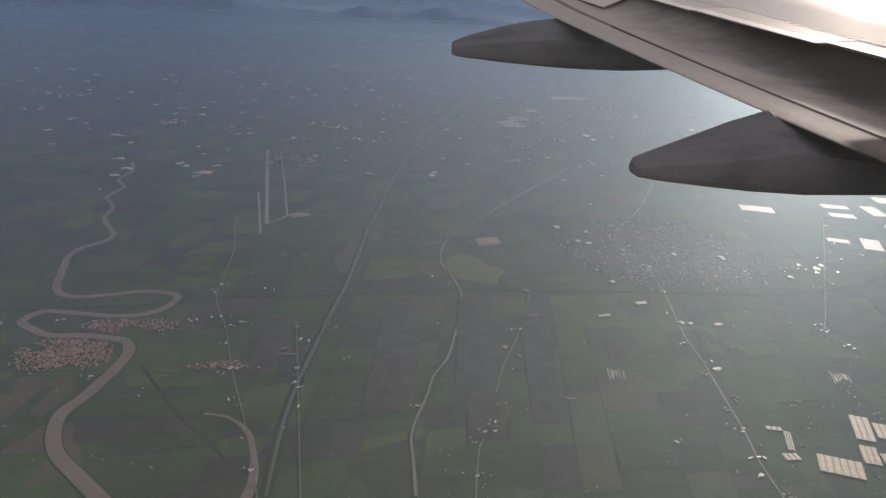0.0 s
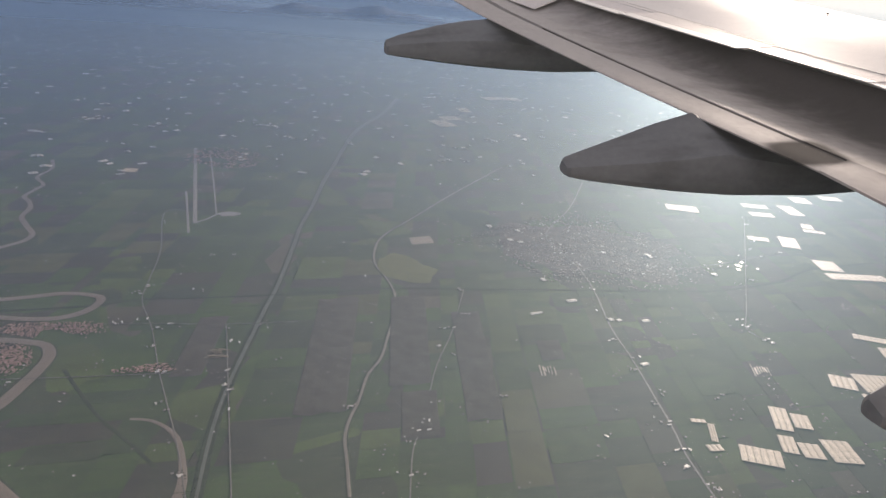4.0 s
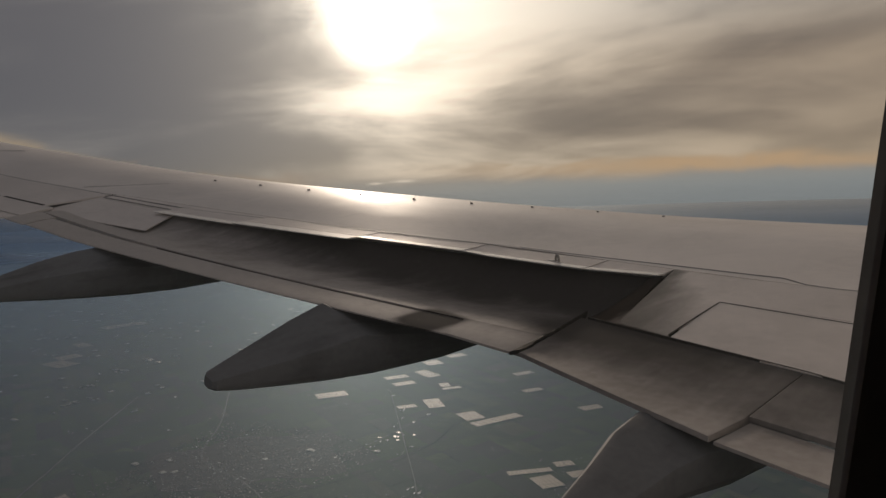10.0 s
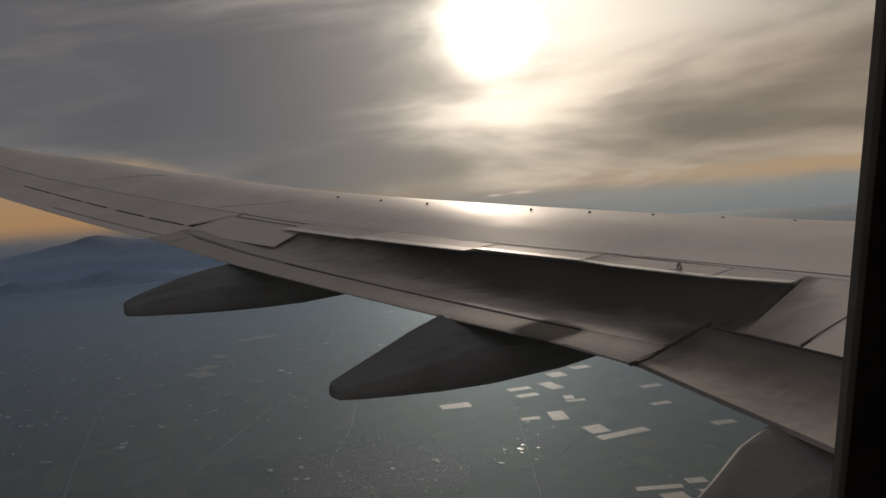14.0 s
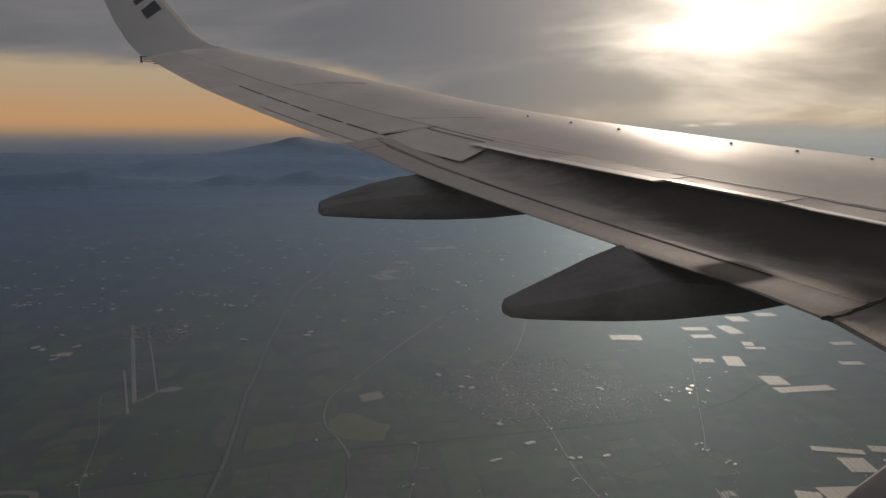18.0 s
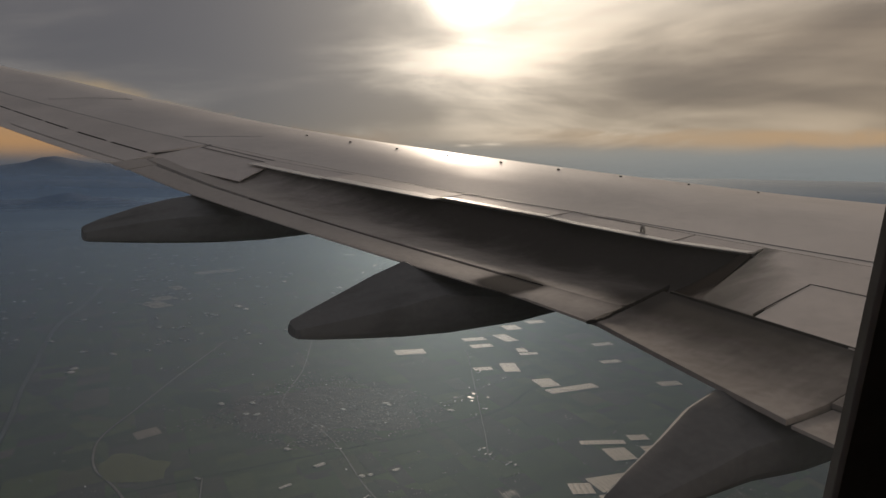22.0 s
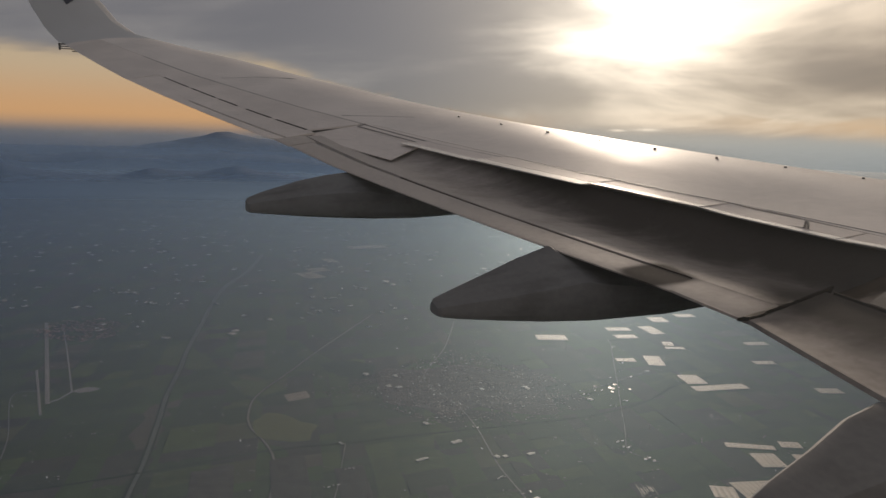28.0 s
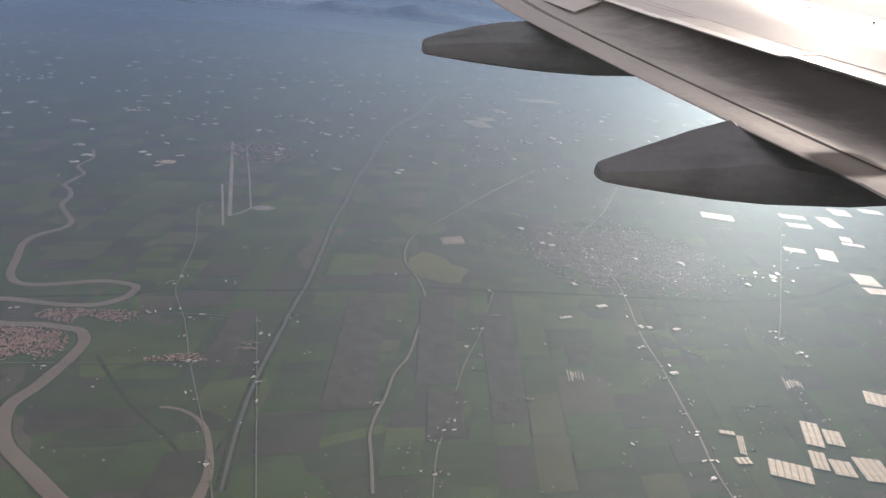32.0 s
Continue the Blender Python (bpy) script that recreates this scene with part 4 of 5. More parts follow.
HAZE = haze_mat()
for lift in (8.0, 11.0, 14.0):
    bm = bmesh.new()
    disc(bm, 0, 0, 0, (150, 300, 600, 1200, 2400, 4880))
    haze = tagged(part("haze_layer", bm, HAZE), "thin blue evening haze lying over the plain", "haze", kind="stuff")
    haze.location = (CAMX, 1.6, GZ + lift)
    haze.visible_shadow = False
# added sheet that veils the hills' hard foot with imitated haze
bm = bmesh.new()
rows = []
for i in range(121):
    a = radians(-80 + 130 * i / 120)
    rows.append([bm.verts.new((r * math.sin(a), r * math.cos(a), z)) for r, z in ((1090, 0.4), (1200, 3), (1300, 7), (1400, 13), (1500, 21), (1590, 30), (1675, 40))])
for ra, rb in zip(rows, rows[1:]):
    for j in range(6):
        bm.faces.new((ra[j], ra[j + 1], rb[j + 1], rb[j]))
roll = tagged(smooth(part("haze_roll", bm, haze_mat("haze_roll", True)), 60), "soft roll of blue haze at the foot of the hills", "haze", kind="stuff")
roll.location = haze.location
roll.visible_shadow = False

WATER = make_mat("silty_river_water", (0.14, 0.118, 0.094), 0.5, 0, 0.14, 0.1, 1.0, spec=0.3)
DULLWATER = make_mat("dull_river_water", (0.11, 0.10, 0.08), 0.6, 0, 0.12, 0.1, 1.0, spec=0.25)
CANAL = make_mat("canal_water", (0.075, 0.085, 0.068), 0.6, 0, 0.15, 0.1, 1.0, spec=0.25)
ROAD = make_mat("pale_road", (0.112, 0.106, 0.094), 0.8, 0, 0.15, 0.3, 2)
RUNWAY = make_mat("runway_concrete", (0.17, 0.165, 0.155), 0.8, 0, 0.15, 0.3, 2)
HEDGE = make_mat("hedge_green", (0.034, 0.046, 0.027), 0.95, 0, 0.3, 0.6, 3, spec=0.1)
ROOF = make_mat("clay_roofs", (0.26, 0.165, 0.13), 0.8, 0, 0.3, 0.3, 2, island=0.35)
GREYROOF = make_mat("grey_roofs", (0.21, 0.18, 0.165), 0.7, 0, 0.3, 0.3, 2, island=0.4)
TOWNROOF = make_mat("town_roofs", (0.165, 0.132, 0.116), 0.65, 0, 0.25, 0.3, 2, island=0.45, bright=(0.50, 0.47, 0.42), spec=0.3)
WALLS = make_mat("plaster_walls", (0.45, 0.41, 0.36), 0.8, 0, 0.2, 0.5, 4)
SHED = make_mat("white_shed_roof", (0.52, 0.49, 0.44), 0.5, 0, 0.1, 0.4, 3)
GLASSH = make_mat("greenhouse_plastic", (0.38, 0.325, 0.24), 0.6, 0, 0.25, 0.35, 3, spec=0.25)


def spline(pts, step=3.0):
    """Smooth line through points of the plan."""
    out = []
    P = [Vector((*p, 0)) for p in pts]
    P = [P[0] * 2 - P[1]] + P + [P[-1] * 2 - P[-2]]
    for a, b, c, d in zip(P, P[1:], P[2:], P[3:]):
        n = max(2, int((c - b).length / step))
        for i in range(n):
            s = i / n
            out.append(0.5 * ((2 * b) + (c - a) * s + (2 * a - 5 * b + 4 * c - d) * s * s + (3 * b - a - 3 * c + d) * s ** 3))
    out.append(P[-2])
    return out


def ribbon(name, pts, width, z, material, label, cat, taper=1.0, kind="structure", parent=None, rise=0.25):
    line = spline(pts)
    bm = bmesh.new()
    rows = []
    for i, p in enumerate(line):
        d = (line[min(i + 1, len(line) - 1)] - line[max(i - 1, 0)]).normalized()
        nrm = Vector((-d.y, d.x, 0))
        s = i / (len(line) - 1)
        w = width * (1 + (taper - 1) * s) * (1 + 0.12 * noise.noise(p * 0.08)) / 2
        rows.append([bm.verts.new((*(p + nrm * k * w).xy, GZ + z + h)) for k, h in ((-1.25, -rise), (-1, 0), (1, 0), (1.25, -rise))])
    for a, b in zip(rows, rows[1:]):
        for j in range(3):
            bm.faces.new((a[j], a[j + 1], b[j + 1], b[j]))
    ob = part(name, bm, material, parent)
    return tagged(ob, label, cat, kind=kind) if not parent else ob


# canal between dark tree-lined banks, the small river, the winding river and the roads
CANAL_LINE = [(-18, 200), (-14, 233), (-9, 261), (-1, 294), (8, 329), (17, 362), (29, 416), (36, 449), (48, 493), (61, 546), (77, 602), (96, 671), (120, 744), (158, 824), (197, 928)]
ribbon("canal_bank", CANAL_LINE, 3.2, 0.075, HEDGE, "dark grassy banks along a straight canal", "bank", rise=0.06)
ribbon("canal", CANAL_LINE, 0.9, 0.095, CANAL, "straight grey-green canal across the fields", "canal", taper=4.5, rise=0.03)
RIVER_LINE = [(26, 195), (28, 214), (29, 225), (32, 236), (38, 250), (44, 267), (52, 281), (58, 298), (65, 319), (71, 344), (71, 366), (69, 386), (73, 408), (83, 432), (112, 470), (150, 520), (215, 600)]
ribbon("river_bank", RIVER_LINE, 1.7, 0.070, HEDGE, "dark green river banks", "bank", rise=0.06)
ribbon("river", RIVER_LINE, 0.85, 0.10, DULLWATER, "narrow grey-brown river between fields", "river", rise=0.03)
SIDE_CANAL = [(-66, 284), (-57, 264), (-49, 248), (-39, 233), (-30, 218)]
ribbon("side_canal", SIDE_CANAL, 1.2, 0.09, HEDGE, "dark overgrown side canal between fields", "canal", rise=0.05)
RAIL = [(-140, 337), (-69, 341), (-44, 347), (-14, 347), (12, 348), (43, 350), (74, 352), (110, 348), (148, 345), (194, 340), (227, 337), (257, 338), (294, 347), (327, 363), (380, 372)]
ribbon("railway_hedge", RAIL, 1.3, 0.10, HEDGE, "dark hedge-lined railway embankment across the plain", "hedge", rise=0.08)
WIND_NEAR = [(-52, 175), (-56, 191), (-65, 204), (-74, 216), (-82, 227), (-86, 238), (-87, 251), (-82, 262), (-78, 274), (-75, 284), (-73, 296), (-76, 305), (-82, 308), (-92, 311), (-106, 312), (-114, 318), (-121, 326), (-117, 334)]
WIND_FAR = [(-112, 336), (-100, 333), (-88, 330), (-75, 330), (-65, 337), (-61, 348), (-65, 353), (-77, 356), (-91, 353), (-103, 351), (-112, 354), (-117, 365), (-119, 384), (-121, 401), (-118, 415), (-108, 427), (-106, 438),
            (-112, 453), (-117, 468), (-116, 485), (-120, 500), (-124, 508), (-120, 525), (-118, 535), (-125, 553), (-120, 575), (-124, 600)]
WIND = WIND_NEAR + WIND_FAR
ribbon("river_bank", WIND, 5.4, 0.085, HEDGE, "dark green banks of a winding river", "bank", taper=0.4, rise=0.06)
ribbon("winding_river", WIND, 4.3, 0.11, WATER, "wide muddy river winding in tight bends past a town", "river", taper=0.45, rise=0.03)
ribbon("oxbow", [(-29, 178), (-26, 190), (-24, 198), (-22, 210), (-23, 226), (-26, 237), (-33, 245), (-40, 247)], 3.4, 0.09, WATER, "old river arm curving through fields", "river", taper=0.3, rise=0.05)
ROADS = [
    [(182, 374), (176, 342), (164, 298), (159, 269), (153, 241), (148, 218), (143, 199), (140, 180), (137, 160)],
    [(268, 556), (227, 488), (186, 432), (182, 400), (182, 374)],
    [(-20, 474), (-41, 477), (-40, 411), (-43, 367), (-44, 346), (-38, 317), (-33, 281), (-29, 257), (-24, 228), (-20, 195)],
    [(107, 348), (88, 302), (74, 274), (64, 249), (56, 228), (50, 215), (42, 185)],
    [(352, 463), (300, 388), (249, 315), (232, 290), (237, 274)],
    [(-130, 322), (-50, 322), (-10, 318), (22, 318)],
    [(-8, 318), (-8, 250), (-8, 185)],
    [(-105, 280), (-60, 278), (-25, 277)],
    [(182, 374), (215, 368), (260, 372), (330, 392)],
]
for i, line in enumerate(ROADS):
    ribbon("road", line, 0.62 if i in (0, 1) else 0.36, 0.13 + 0.005 * i, ROAD, "pale country road across the plain", "road", rise=0.05)

# airfield
airfield = tagged(new("airfield"), "pale concrete airfield with a runway and taxiways", "airfield")
for ln, w in (([(-24, 455), (-26, 550), (-28, 646)], 2.0), ([(-12, 471), (-14, 550), (-17, 639)], 0.8), ([(-27, 438), (-29, 480), (-31, 522)], 1.1), ([(-24, 457), (-18, 462), (-12, 472)], 1.2), ([(-10, 470), (-4, 474), (0, 470)], 6.0)):
    ribbon("runway" if 1.5 < w < 3 else "taxiway", ln, w, 0.09 + w * 0.02, RUNWAY, "", "", parent=airfield, rise=0.05)


# fields as thin slabs in strips that run with the canal; the far ones are one sheet of many pieces
rng = random.Random(11)
SKEW = 0.25
PARCEL, FAR_PARCEL = land_mat("field_crops", "object"), land_mat("far_field_crops", "island")
water_pts = [(p.x, p.y) for p in spline(CANAL_LINE, 6) + spline(RIVER_LINE, 6) + spline(WIND, 6)]
parcels = []
u = -260.0
while u < 640:
    w = rng.choice((5, 8, 11, 14, 19, 24)) * rng.uniform(0.85, 1.15)
    v = 130 + rng.uniform(0, 10)
    while v < 1500:
        h = rng.choice((7, 10, 14, 20, 27)) * rng.uniform(0.85, 1.15) * (1 + max(0, v - 300) / 300)
        if v < 346 < v + h:
            h = 346 - v if 346 - v > 6 else h
        parcels.append((u, v, w, h))
        v += h + rng.choice((0.15, 0.25, 0.7))
    u += w + rng.choice((0.15, 0.3, 0.8))


def parcel(bm, cx, cy, z, w, h):
    vs = []
    for zz in (0, 0.035):
        for dx, dy in ((-w / 2, -h / 2), (w / 2, -h / 2), (w / 2, h / 2), (-w / 2, h / 2)):
            vs.append(bm.verts.new((cx + dx + SKEW * dy, cy + dy + 0.03 * dx, z + zz)))
    for q in ((3, 2, 1, 0), (4, 5, 6, 7), (0, 1, 5, 4), (1, 2, 6, 5), (2, 3, 7, 6), (3, 0, 4, 7)):
        bm.faces.new([vs[j] for j in q])


far_bm = bmesh.new()
near_count = 0
for u, v, w, h in parcels:
    cx, cy = u + w / 2 + SKEW * (v + h / 2 - 300), v + h / 2
    if rng.random() < 0.10 or any(abs(cx - x) < w * 0.6 and abs(cy - y) < h * 0.6 for x, y in water_pts):
        continue
    if (cx - 200) ** 2 / 62 ** 2 + (cy - 402) ** 2 / 62 ** 2 < 1 or -128 < cx < -36 and 280 < cy < 335:
        continue
    if cy < 262 and near_count < 300 and -130 < cx < 230:
        bm = bmesh.new()
        parcel(bm, 0, 0, 0, w, h)
        ob = part("field_parcel", bm, PARCEL, ground)
        ob.location = (cx, cy, GZ + 0.02)
        near_count += 1
    else:
        parcel(far_bm, cx, cy, GZ + 0.02, w, h)
tagged(part("far_fields", far_bm, FAR_PARCEL), "patchwork of far green and brown fields", "field", kind="stuff")

# lines of trees and bushes along the field edges and lanes
bush_bm = bmesh.new()
LEAFY = make_mat("tree_line_green", (0.026, 0.040, 0.020), 0.95, 0, 0.3, 0.6, 3, spec=0.1, island=0.3)


def bush(x, y, r):
    top_v = bush_bm.verts.new((x + rng.uniform(-.2, .2) * r, y + rng.uniform(-.2, .2) * r, GZ + 0.1 + r * rng.uniform(0.9, 1.3)))
    ring = [bush_bm.verts.new((x + r * rng.uniform(.7, 1.2) * math.cos(k * 1.0472), y + r * rng.uniform(.7, 1.2) * math.sin(k * 1.0472), GZ + 0.1 + r * rng.uniform(0.3, 0.6))) for k in range(6)]
    foot = [bush_bm.verts.new((x + r * .7 * math.cos(k * 1.0472), y + r * .7 * math.sin(k * 1.0472), GZ + 0.05)) for k in range(6)]
    for k in range(6):
        bush_bm.faces.new((top_v, ring[k], ring[(k + 1) % 6]))
        bush_bm.faces.new((ring[k], foot[k], foot[(k + 1) % 6], ring[(k + 1) % 6]))


for u, v, w, h in parcels:
    if v > 520 or rng.random() < 0.85:
        continue
    x0, y0 = u + SKEW * (v - 300), v
    along = rng.random() < 0.5
    ln = (w if along else h) * rng.uniform(0.4, 1.0)
    k = 0.0
    while k < ln:
        if rng.random() < 0.8:
            bush(x0 + (k if along else SKEW * k), y0 + (0.03 * k if along else k), rng.uniform(0.10, 0.26))
        k += rng.uniform(0.35, 1.3)
for line in ROADS[2:] + [CANAL_LINE, RIVER_LINE, RAIL]:
    for q in spline(line, 0.7):
        if q.y < 520 and noise.noise(Vector((q.x * 0.05, q.y * 0.05, 7))) > 0.0 and rng.random() < 0.6:
            bush(q.x + rng.choice((-1, 1)) * rng.uniform(0.3, 0.8) * (1 if line in ROADS else 2.2), q.y + rng.uniform(-.5, .5), rng.uniform(0.10, 0.28))
tagged(part("tree_line", bush_bm, LEAFY), "dark lines of trees and bushes along field edges", "trees", kind="stuff")

# pale stripes of plastic mulch and sand
MULCH = make_mat("plastic_mulch", (0.15, 0.122, 0.08), 0.6, 0, 0.3, 0.4, 3)
for cx, cy, n, ln, rot in ((-12, 292, 8, 9, 78), (118, 262, 6, 10, -14), (212, 252, 7, 12, -22)):
    ob = tagged(new("striped_field"), "field of pale plastic mulch stripes", "field", group="striped fields")
    ob.matrix_basis = pose(cx, cy, GZ + 0.15, 0, 0, rot)
    for i in range(n):
        bm = bmesh.new()
        box(bm, (i - n / 2) * 1.1 + rng.uniform(-.3, .3), rng.uniform(-1.5, 1.5), 0.05, rng.uniform(0.2, 0.75), ln * rng.uniform(0.3, 1), 0.12)
        part("mulch_stripe", bm, MULCH, ob)


# shallow ponds and wet sand at the town's edge
POND = make_mat("shallow_pond_water", (0.10, 0.085, 0.06), 0.46, 0, 0.2, 0.2, 2, spec=0.45)
TOWNDIRT = make_mat("trodden_town_ground", (0.078, 0.066, 0.056), 0.9, 0, 0.45, 0.12, 0.9, spec=0.1)
MEADOW = make_mat("yellow_green_meadow", (0.102, 0.110, 0.045), 0.9, 0, 0.2, 0.15, 1.2, spec=0.1)
FALLOW = make_mat("fallow_soil", (0.062, 0.060, 0.049), 0.95, 0, 0.3, 0.12, 1.0, spec=0.1)
WOOD = make_mat("dark_woodland", (0.034, 0.050, 0.028), 0.95, 0, 0.35, 0.4, 2.0, spec=0.1)
SAND = make_mat("bare_sand", (0.15, 0.125, 0.092), 0.8, 0, 0.3, 0.5, 3)
for cx, cy, rx, ry, mat, label in (
        (284, 372, 1.6, 2.4, POND, "shallow pond shining in the low sun"), (290, 377, 1.0, 1.6, POND, "small shining pond beside the town"), (280, 366, 0.8, 1.2, POND, "small shining pond beside the town"),
        (293, 366, 0.7, 1.0, POND, "small shining pond beside the town"), (276, 378, 0.6, 1.2, POND, "small shining pond beside the town"),
        (200, 402, 50, 50, TOWNDIRT, "bare brown ground between the town's roofs"), (84, 378, 13, 19, MEADOW, "yellow-green meadow in the bend of the river"), (103, 422, 7.0, 6.0, SAND, "bare sandy ground at the edge of town"),
        (33, 292, 9.5, 50, FALLOW, "long brown strip of fallow ground between green fields"), (68, 300, 8.5, 42, FALLOW, "long brown strip of fallow ground between green fields"), (58, 238, 7, 15, FALLOW, "long brown strip of fallow ground between green fields"), (90, 276, 7, 46, FALLOW, "long brown strip of fallow ground between green fields"),
        (126, 280, 5.5, 9.0, FALLOW, "long brown strip of fallow ground between green fields"), (-18, 300, 6, 26, FALLOW, "long brown strip of fallow ground between green fields"),
        (146, 462, 14, 20, WOOD, "dark low woodland beside the town")):
    bm = bmesh.new()
    k = 28
    ring = []
    for i in range(k):
        c, q = math.cos(6.2832 * (i + .5) / k), math.sin(6.2832 * (i + .5) / k)
        # ploughed land is cut square, the rest has a wandering edge
        square, wander = (0.93 / max(abs(c), abs(q)), 0.05) if mat in (FALLOW, SAND) else (1.0, 0.55)
        px, py = [e * square * (1 + wander * noise.noise(Vector((c * 1.6, q * 1.6, o)))) for e, o in ((c, cx), (q, cy))]
        ring.append(bm.verts.new((rx * px + (SKEW * ry * py if wander < 0.1 else 0), ry * py, 0.06)))
    rim = [bm.verts.new((q.co.x * 1.06, q.co.y * 1.06, 0)) for q in ring]
    bm.faces.new(ring)
    for i in range(k):
        bm.faces.new((ring[i], rim[i], rim[(i + 1) % k], ring[(i + 1) % k]))
    nm = {POND: "pond", SAND: "sand_patch", TOWNDIRT: "town_ground", MEADOW: "meadow", FALLOW: "fallow_field", WOOD: "woodland"}[mat]
    ob = tagged(part(nm, bm, mat), label, "pond" if mat is POND else "ground")
    ob.matrix_basis = pose(cx, cy, GZ + (0.05 if mat is TOWNDIRT else 0.12), 0, 0, 2 if mat is FALLOW else 12)


# buildings
def house_mesh(name, w, d, h, wall_m, roof_m, label, group, cat="house"):
    ob = tagged(new(name), label, cat, group=group)
    bm = bmesh.new()
    box(bm, 0, 0, h / 2, w, d, h)
    part("wall", bm, wall_m, ob)
    bm = bmesh.new()
    e = 0.06
    vs = [bm.verts.new(q) for q in ((-w / 2 - e, -d / 2 - e, h), (w / 2 + e, -d / 2 - e, h), (w / 2 + e, d / 2 + e, h), (-w / 2 - e, d / 2 + e, h), (-w / 2 - e, 0, h + d * .12), (w / 2 + e, 0, h + d * .12))]
    for f in ((0, 1, 5, 4), (2, 3, 4, 5), (0, 4, 3), (1, 2, 5), (3, 2, 1, 0)):
        bm.faces.new([vs[j] for j in f])
    part("roof", bm, roof_m, ob)
    return ob


farm = house_mesh("farmhouse", 0.8, 0.5, 0.25, WALLS, GREYROOF, "small pale farmhouse beside a country road", "farmhouses on the plain")
shed = house_mesh("farm_shed", 1.5, 0.55, 0.22, SHED, SHED, "long white farm shed with a pitched roof", "farm sheds on the plain", "shed")
spots = [(82, 280), (55, 314), (-19, 356), (-4, 402), (-37, 276), (-31, 257), (-29, 376), (33, 246), (149, 210), (157, 240), (-14, 402), (-53, 328), (-43, 326), (113, 291), (92, 246), (135, 230), (179, 234), (59, 420), (60, 368), (-6, 262), (12, 284), (120, 215)]
for line in ROADS:
    for p in spline(line, 17):
        if p.y < 470 and rng.random() < 0.75:
            spots.append((p.x + rng.choice((-1.8, 1.8)), p.y + rng.uniform(-6, 6)))
first_f = first_s = True
for x, y in spots:
    turn = rng.uniform(-0.3, 0.5)
    for _ in range(rng.choice((1, 2, 3, 4, 5))):
        px, py, rz = x + rng.gauss(0, 1.5), y + rng.gauss(0, 0.9), turn + rng.choice((0, 0, 1.57)) + rng.gauss(0, 0.06)
        src = shed if rng.random() < 0.35 else farm
        m = pose(px, py, GZ + 0.1, 0, 0, math.degrees(rz))
        if src is farm and first_f:
            farm.matrix_basis, first_f = m, False
        elif src is shed and first_s:
            shed.matrix_basis, first_s = m, False
        else:
            copy_thing(src, m)


def town(name, poly, n, material, label, size=(0.7, 1.5), seed=3, clump=-0.25):
    r = random.Random(seed)
    bm = bmesh.new()
    xs, ys = [p[0] for p in poly], [p[1] for p in poly]
    cxm, cym = sum(xs) / len(xs), sum(ys) / len(ys)
    made = 0
    while made < n:
        x, y = r.uniform(min(xs), max(xs)), r.uniform(min(ys), max(ys))
        inside = False
        for (x0, y0), (x1, y1) in zip(poly, poly[1:] + poly[:1]):
            if (y0 > y) != (y1 > y) and x < (x1 - x0) * (y - y0) / (y1 - y0) + x0:
                inside = not inside
        rim = ((x - cxm) / (0.5 * (max(xs) - min(xs)))) ** 2 + ((y - cym) / (0.5 * (max(ys) - min(ys)))) ** 2
        if not inside or clump < 0 and r.random() < rim * 0.75 or noise.noise(Vector((x * 0.06, y * 0.06, seed))) < clump:
            continue
        a, w, d, h = r.choice((0.25, 0.3, 1.85)) + r.gauss(0, .35), r.uniform(*size), r.uniform(*size), r.uniform(.05, .13)
        m = Matrix.Translation((x, y, GZ + 0.1)) @ Matrix.Rotation(a, 4, "Z")
        q = [bm.verts.new(m @ Vector(v)) for v in ((-w / 2, -d / 2, 0), (w / 2, -d / 2, 0), (w / 2, d / 2, 0), (-w / 2, d / 2, 0), (-w / 2, -d / 2, h), (w / 2, -d / 2, h), (w / 2, d / 2, h), (-w / 2, d / 2, h), (-w / 2, 0, h + d * .12), (w / 2, 0, h + d * .12))]
        for f in ((0, 1, 5, 4), (2, 3, 7, 6), (1, 2, 6, 9, 5), (3, 0, 4, 8, 7), (4, 5, 9, 8), (6, 7, 8, 9)):
            bm.faces.new([q[j] for j in f])
        made += 1
    return tagged(part(name, bm, material), label, "town", kind="stuff")


TOWN = [(103, 424), (136, 432), (174, 455), (211, 476), (244, 492), (253, 456), (257, 418), (267, 394), (260, 360), (229, 339), (196, 343), (178, 353), (152, 354), (148, 376), (135, 407)]
town("town", TOWN, 2600, TOWNROOF, "dense small town of grey and brown roofs on the plain", (0.35, 1.1), seed=5)
town("village_edge", [(100, 160), (330, 160), (330, 335), (140, 335)], 330, TOWNROOF, "loose scatter of small farm buildings among fields", (0.3, 0.9), seed=31, clump=0.15)
town("village_edge", [(-130, 190), (90, 190), (90, 420), (-130, 420)], 200, TOWNROOF, "loose scatter of small farm buildings among fields", (0.3, 0.8), seed=33, clump=0.2)
town("river_town", [(-116, 312), (-101, 311), (-81, 306), (-78, 291), (-82, 282), (-95, 281), (-116, 284)], 1300, ROOF, "red-roofed old town beside the winding river", (0.35, 0.85), seed=8)
town("river_suburb", [(-105, 327), (-79, 326), (-58, 325), (-54, 310), (-71, 308), (-94, 317)], 640, ROOF, "red-roofed suburb inside the river bend", (0.35, 0.8), seed=9)
town("river_suburb", [(-50, 282), (-25, 288), (-24, 279), (-48, 279)], 150, ROOF, "red-roofed hamlet beside a road", (0.4, 0.9), seed=12)
town("distant_village", [(-42, 611), (-13, 657), (23, 646), (18, 590), (-9, 580)], 420, ROOF, "distant red-roofed village in the haze", (0.8, 2.2), seed=13)
town("scattered_farms", [(-150, 440), (520, 440), (600, 1000), (-160, 1000)], 520, TOWNROOF, "scattered pale farm buildings far off in the haze", (0.5, 1.8), seed=21, clump=0.28)

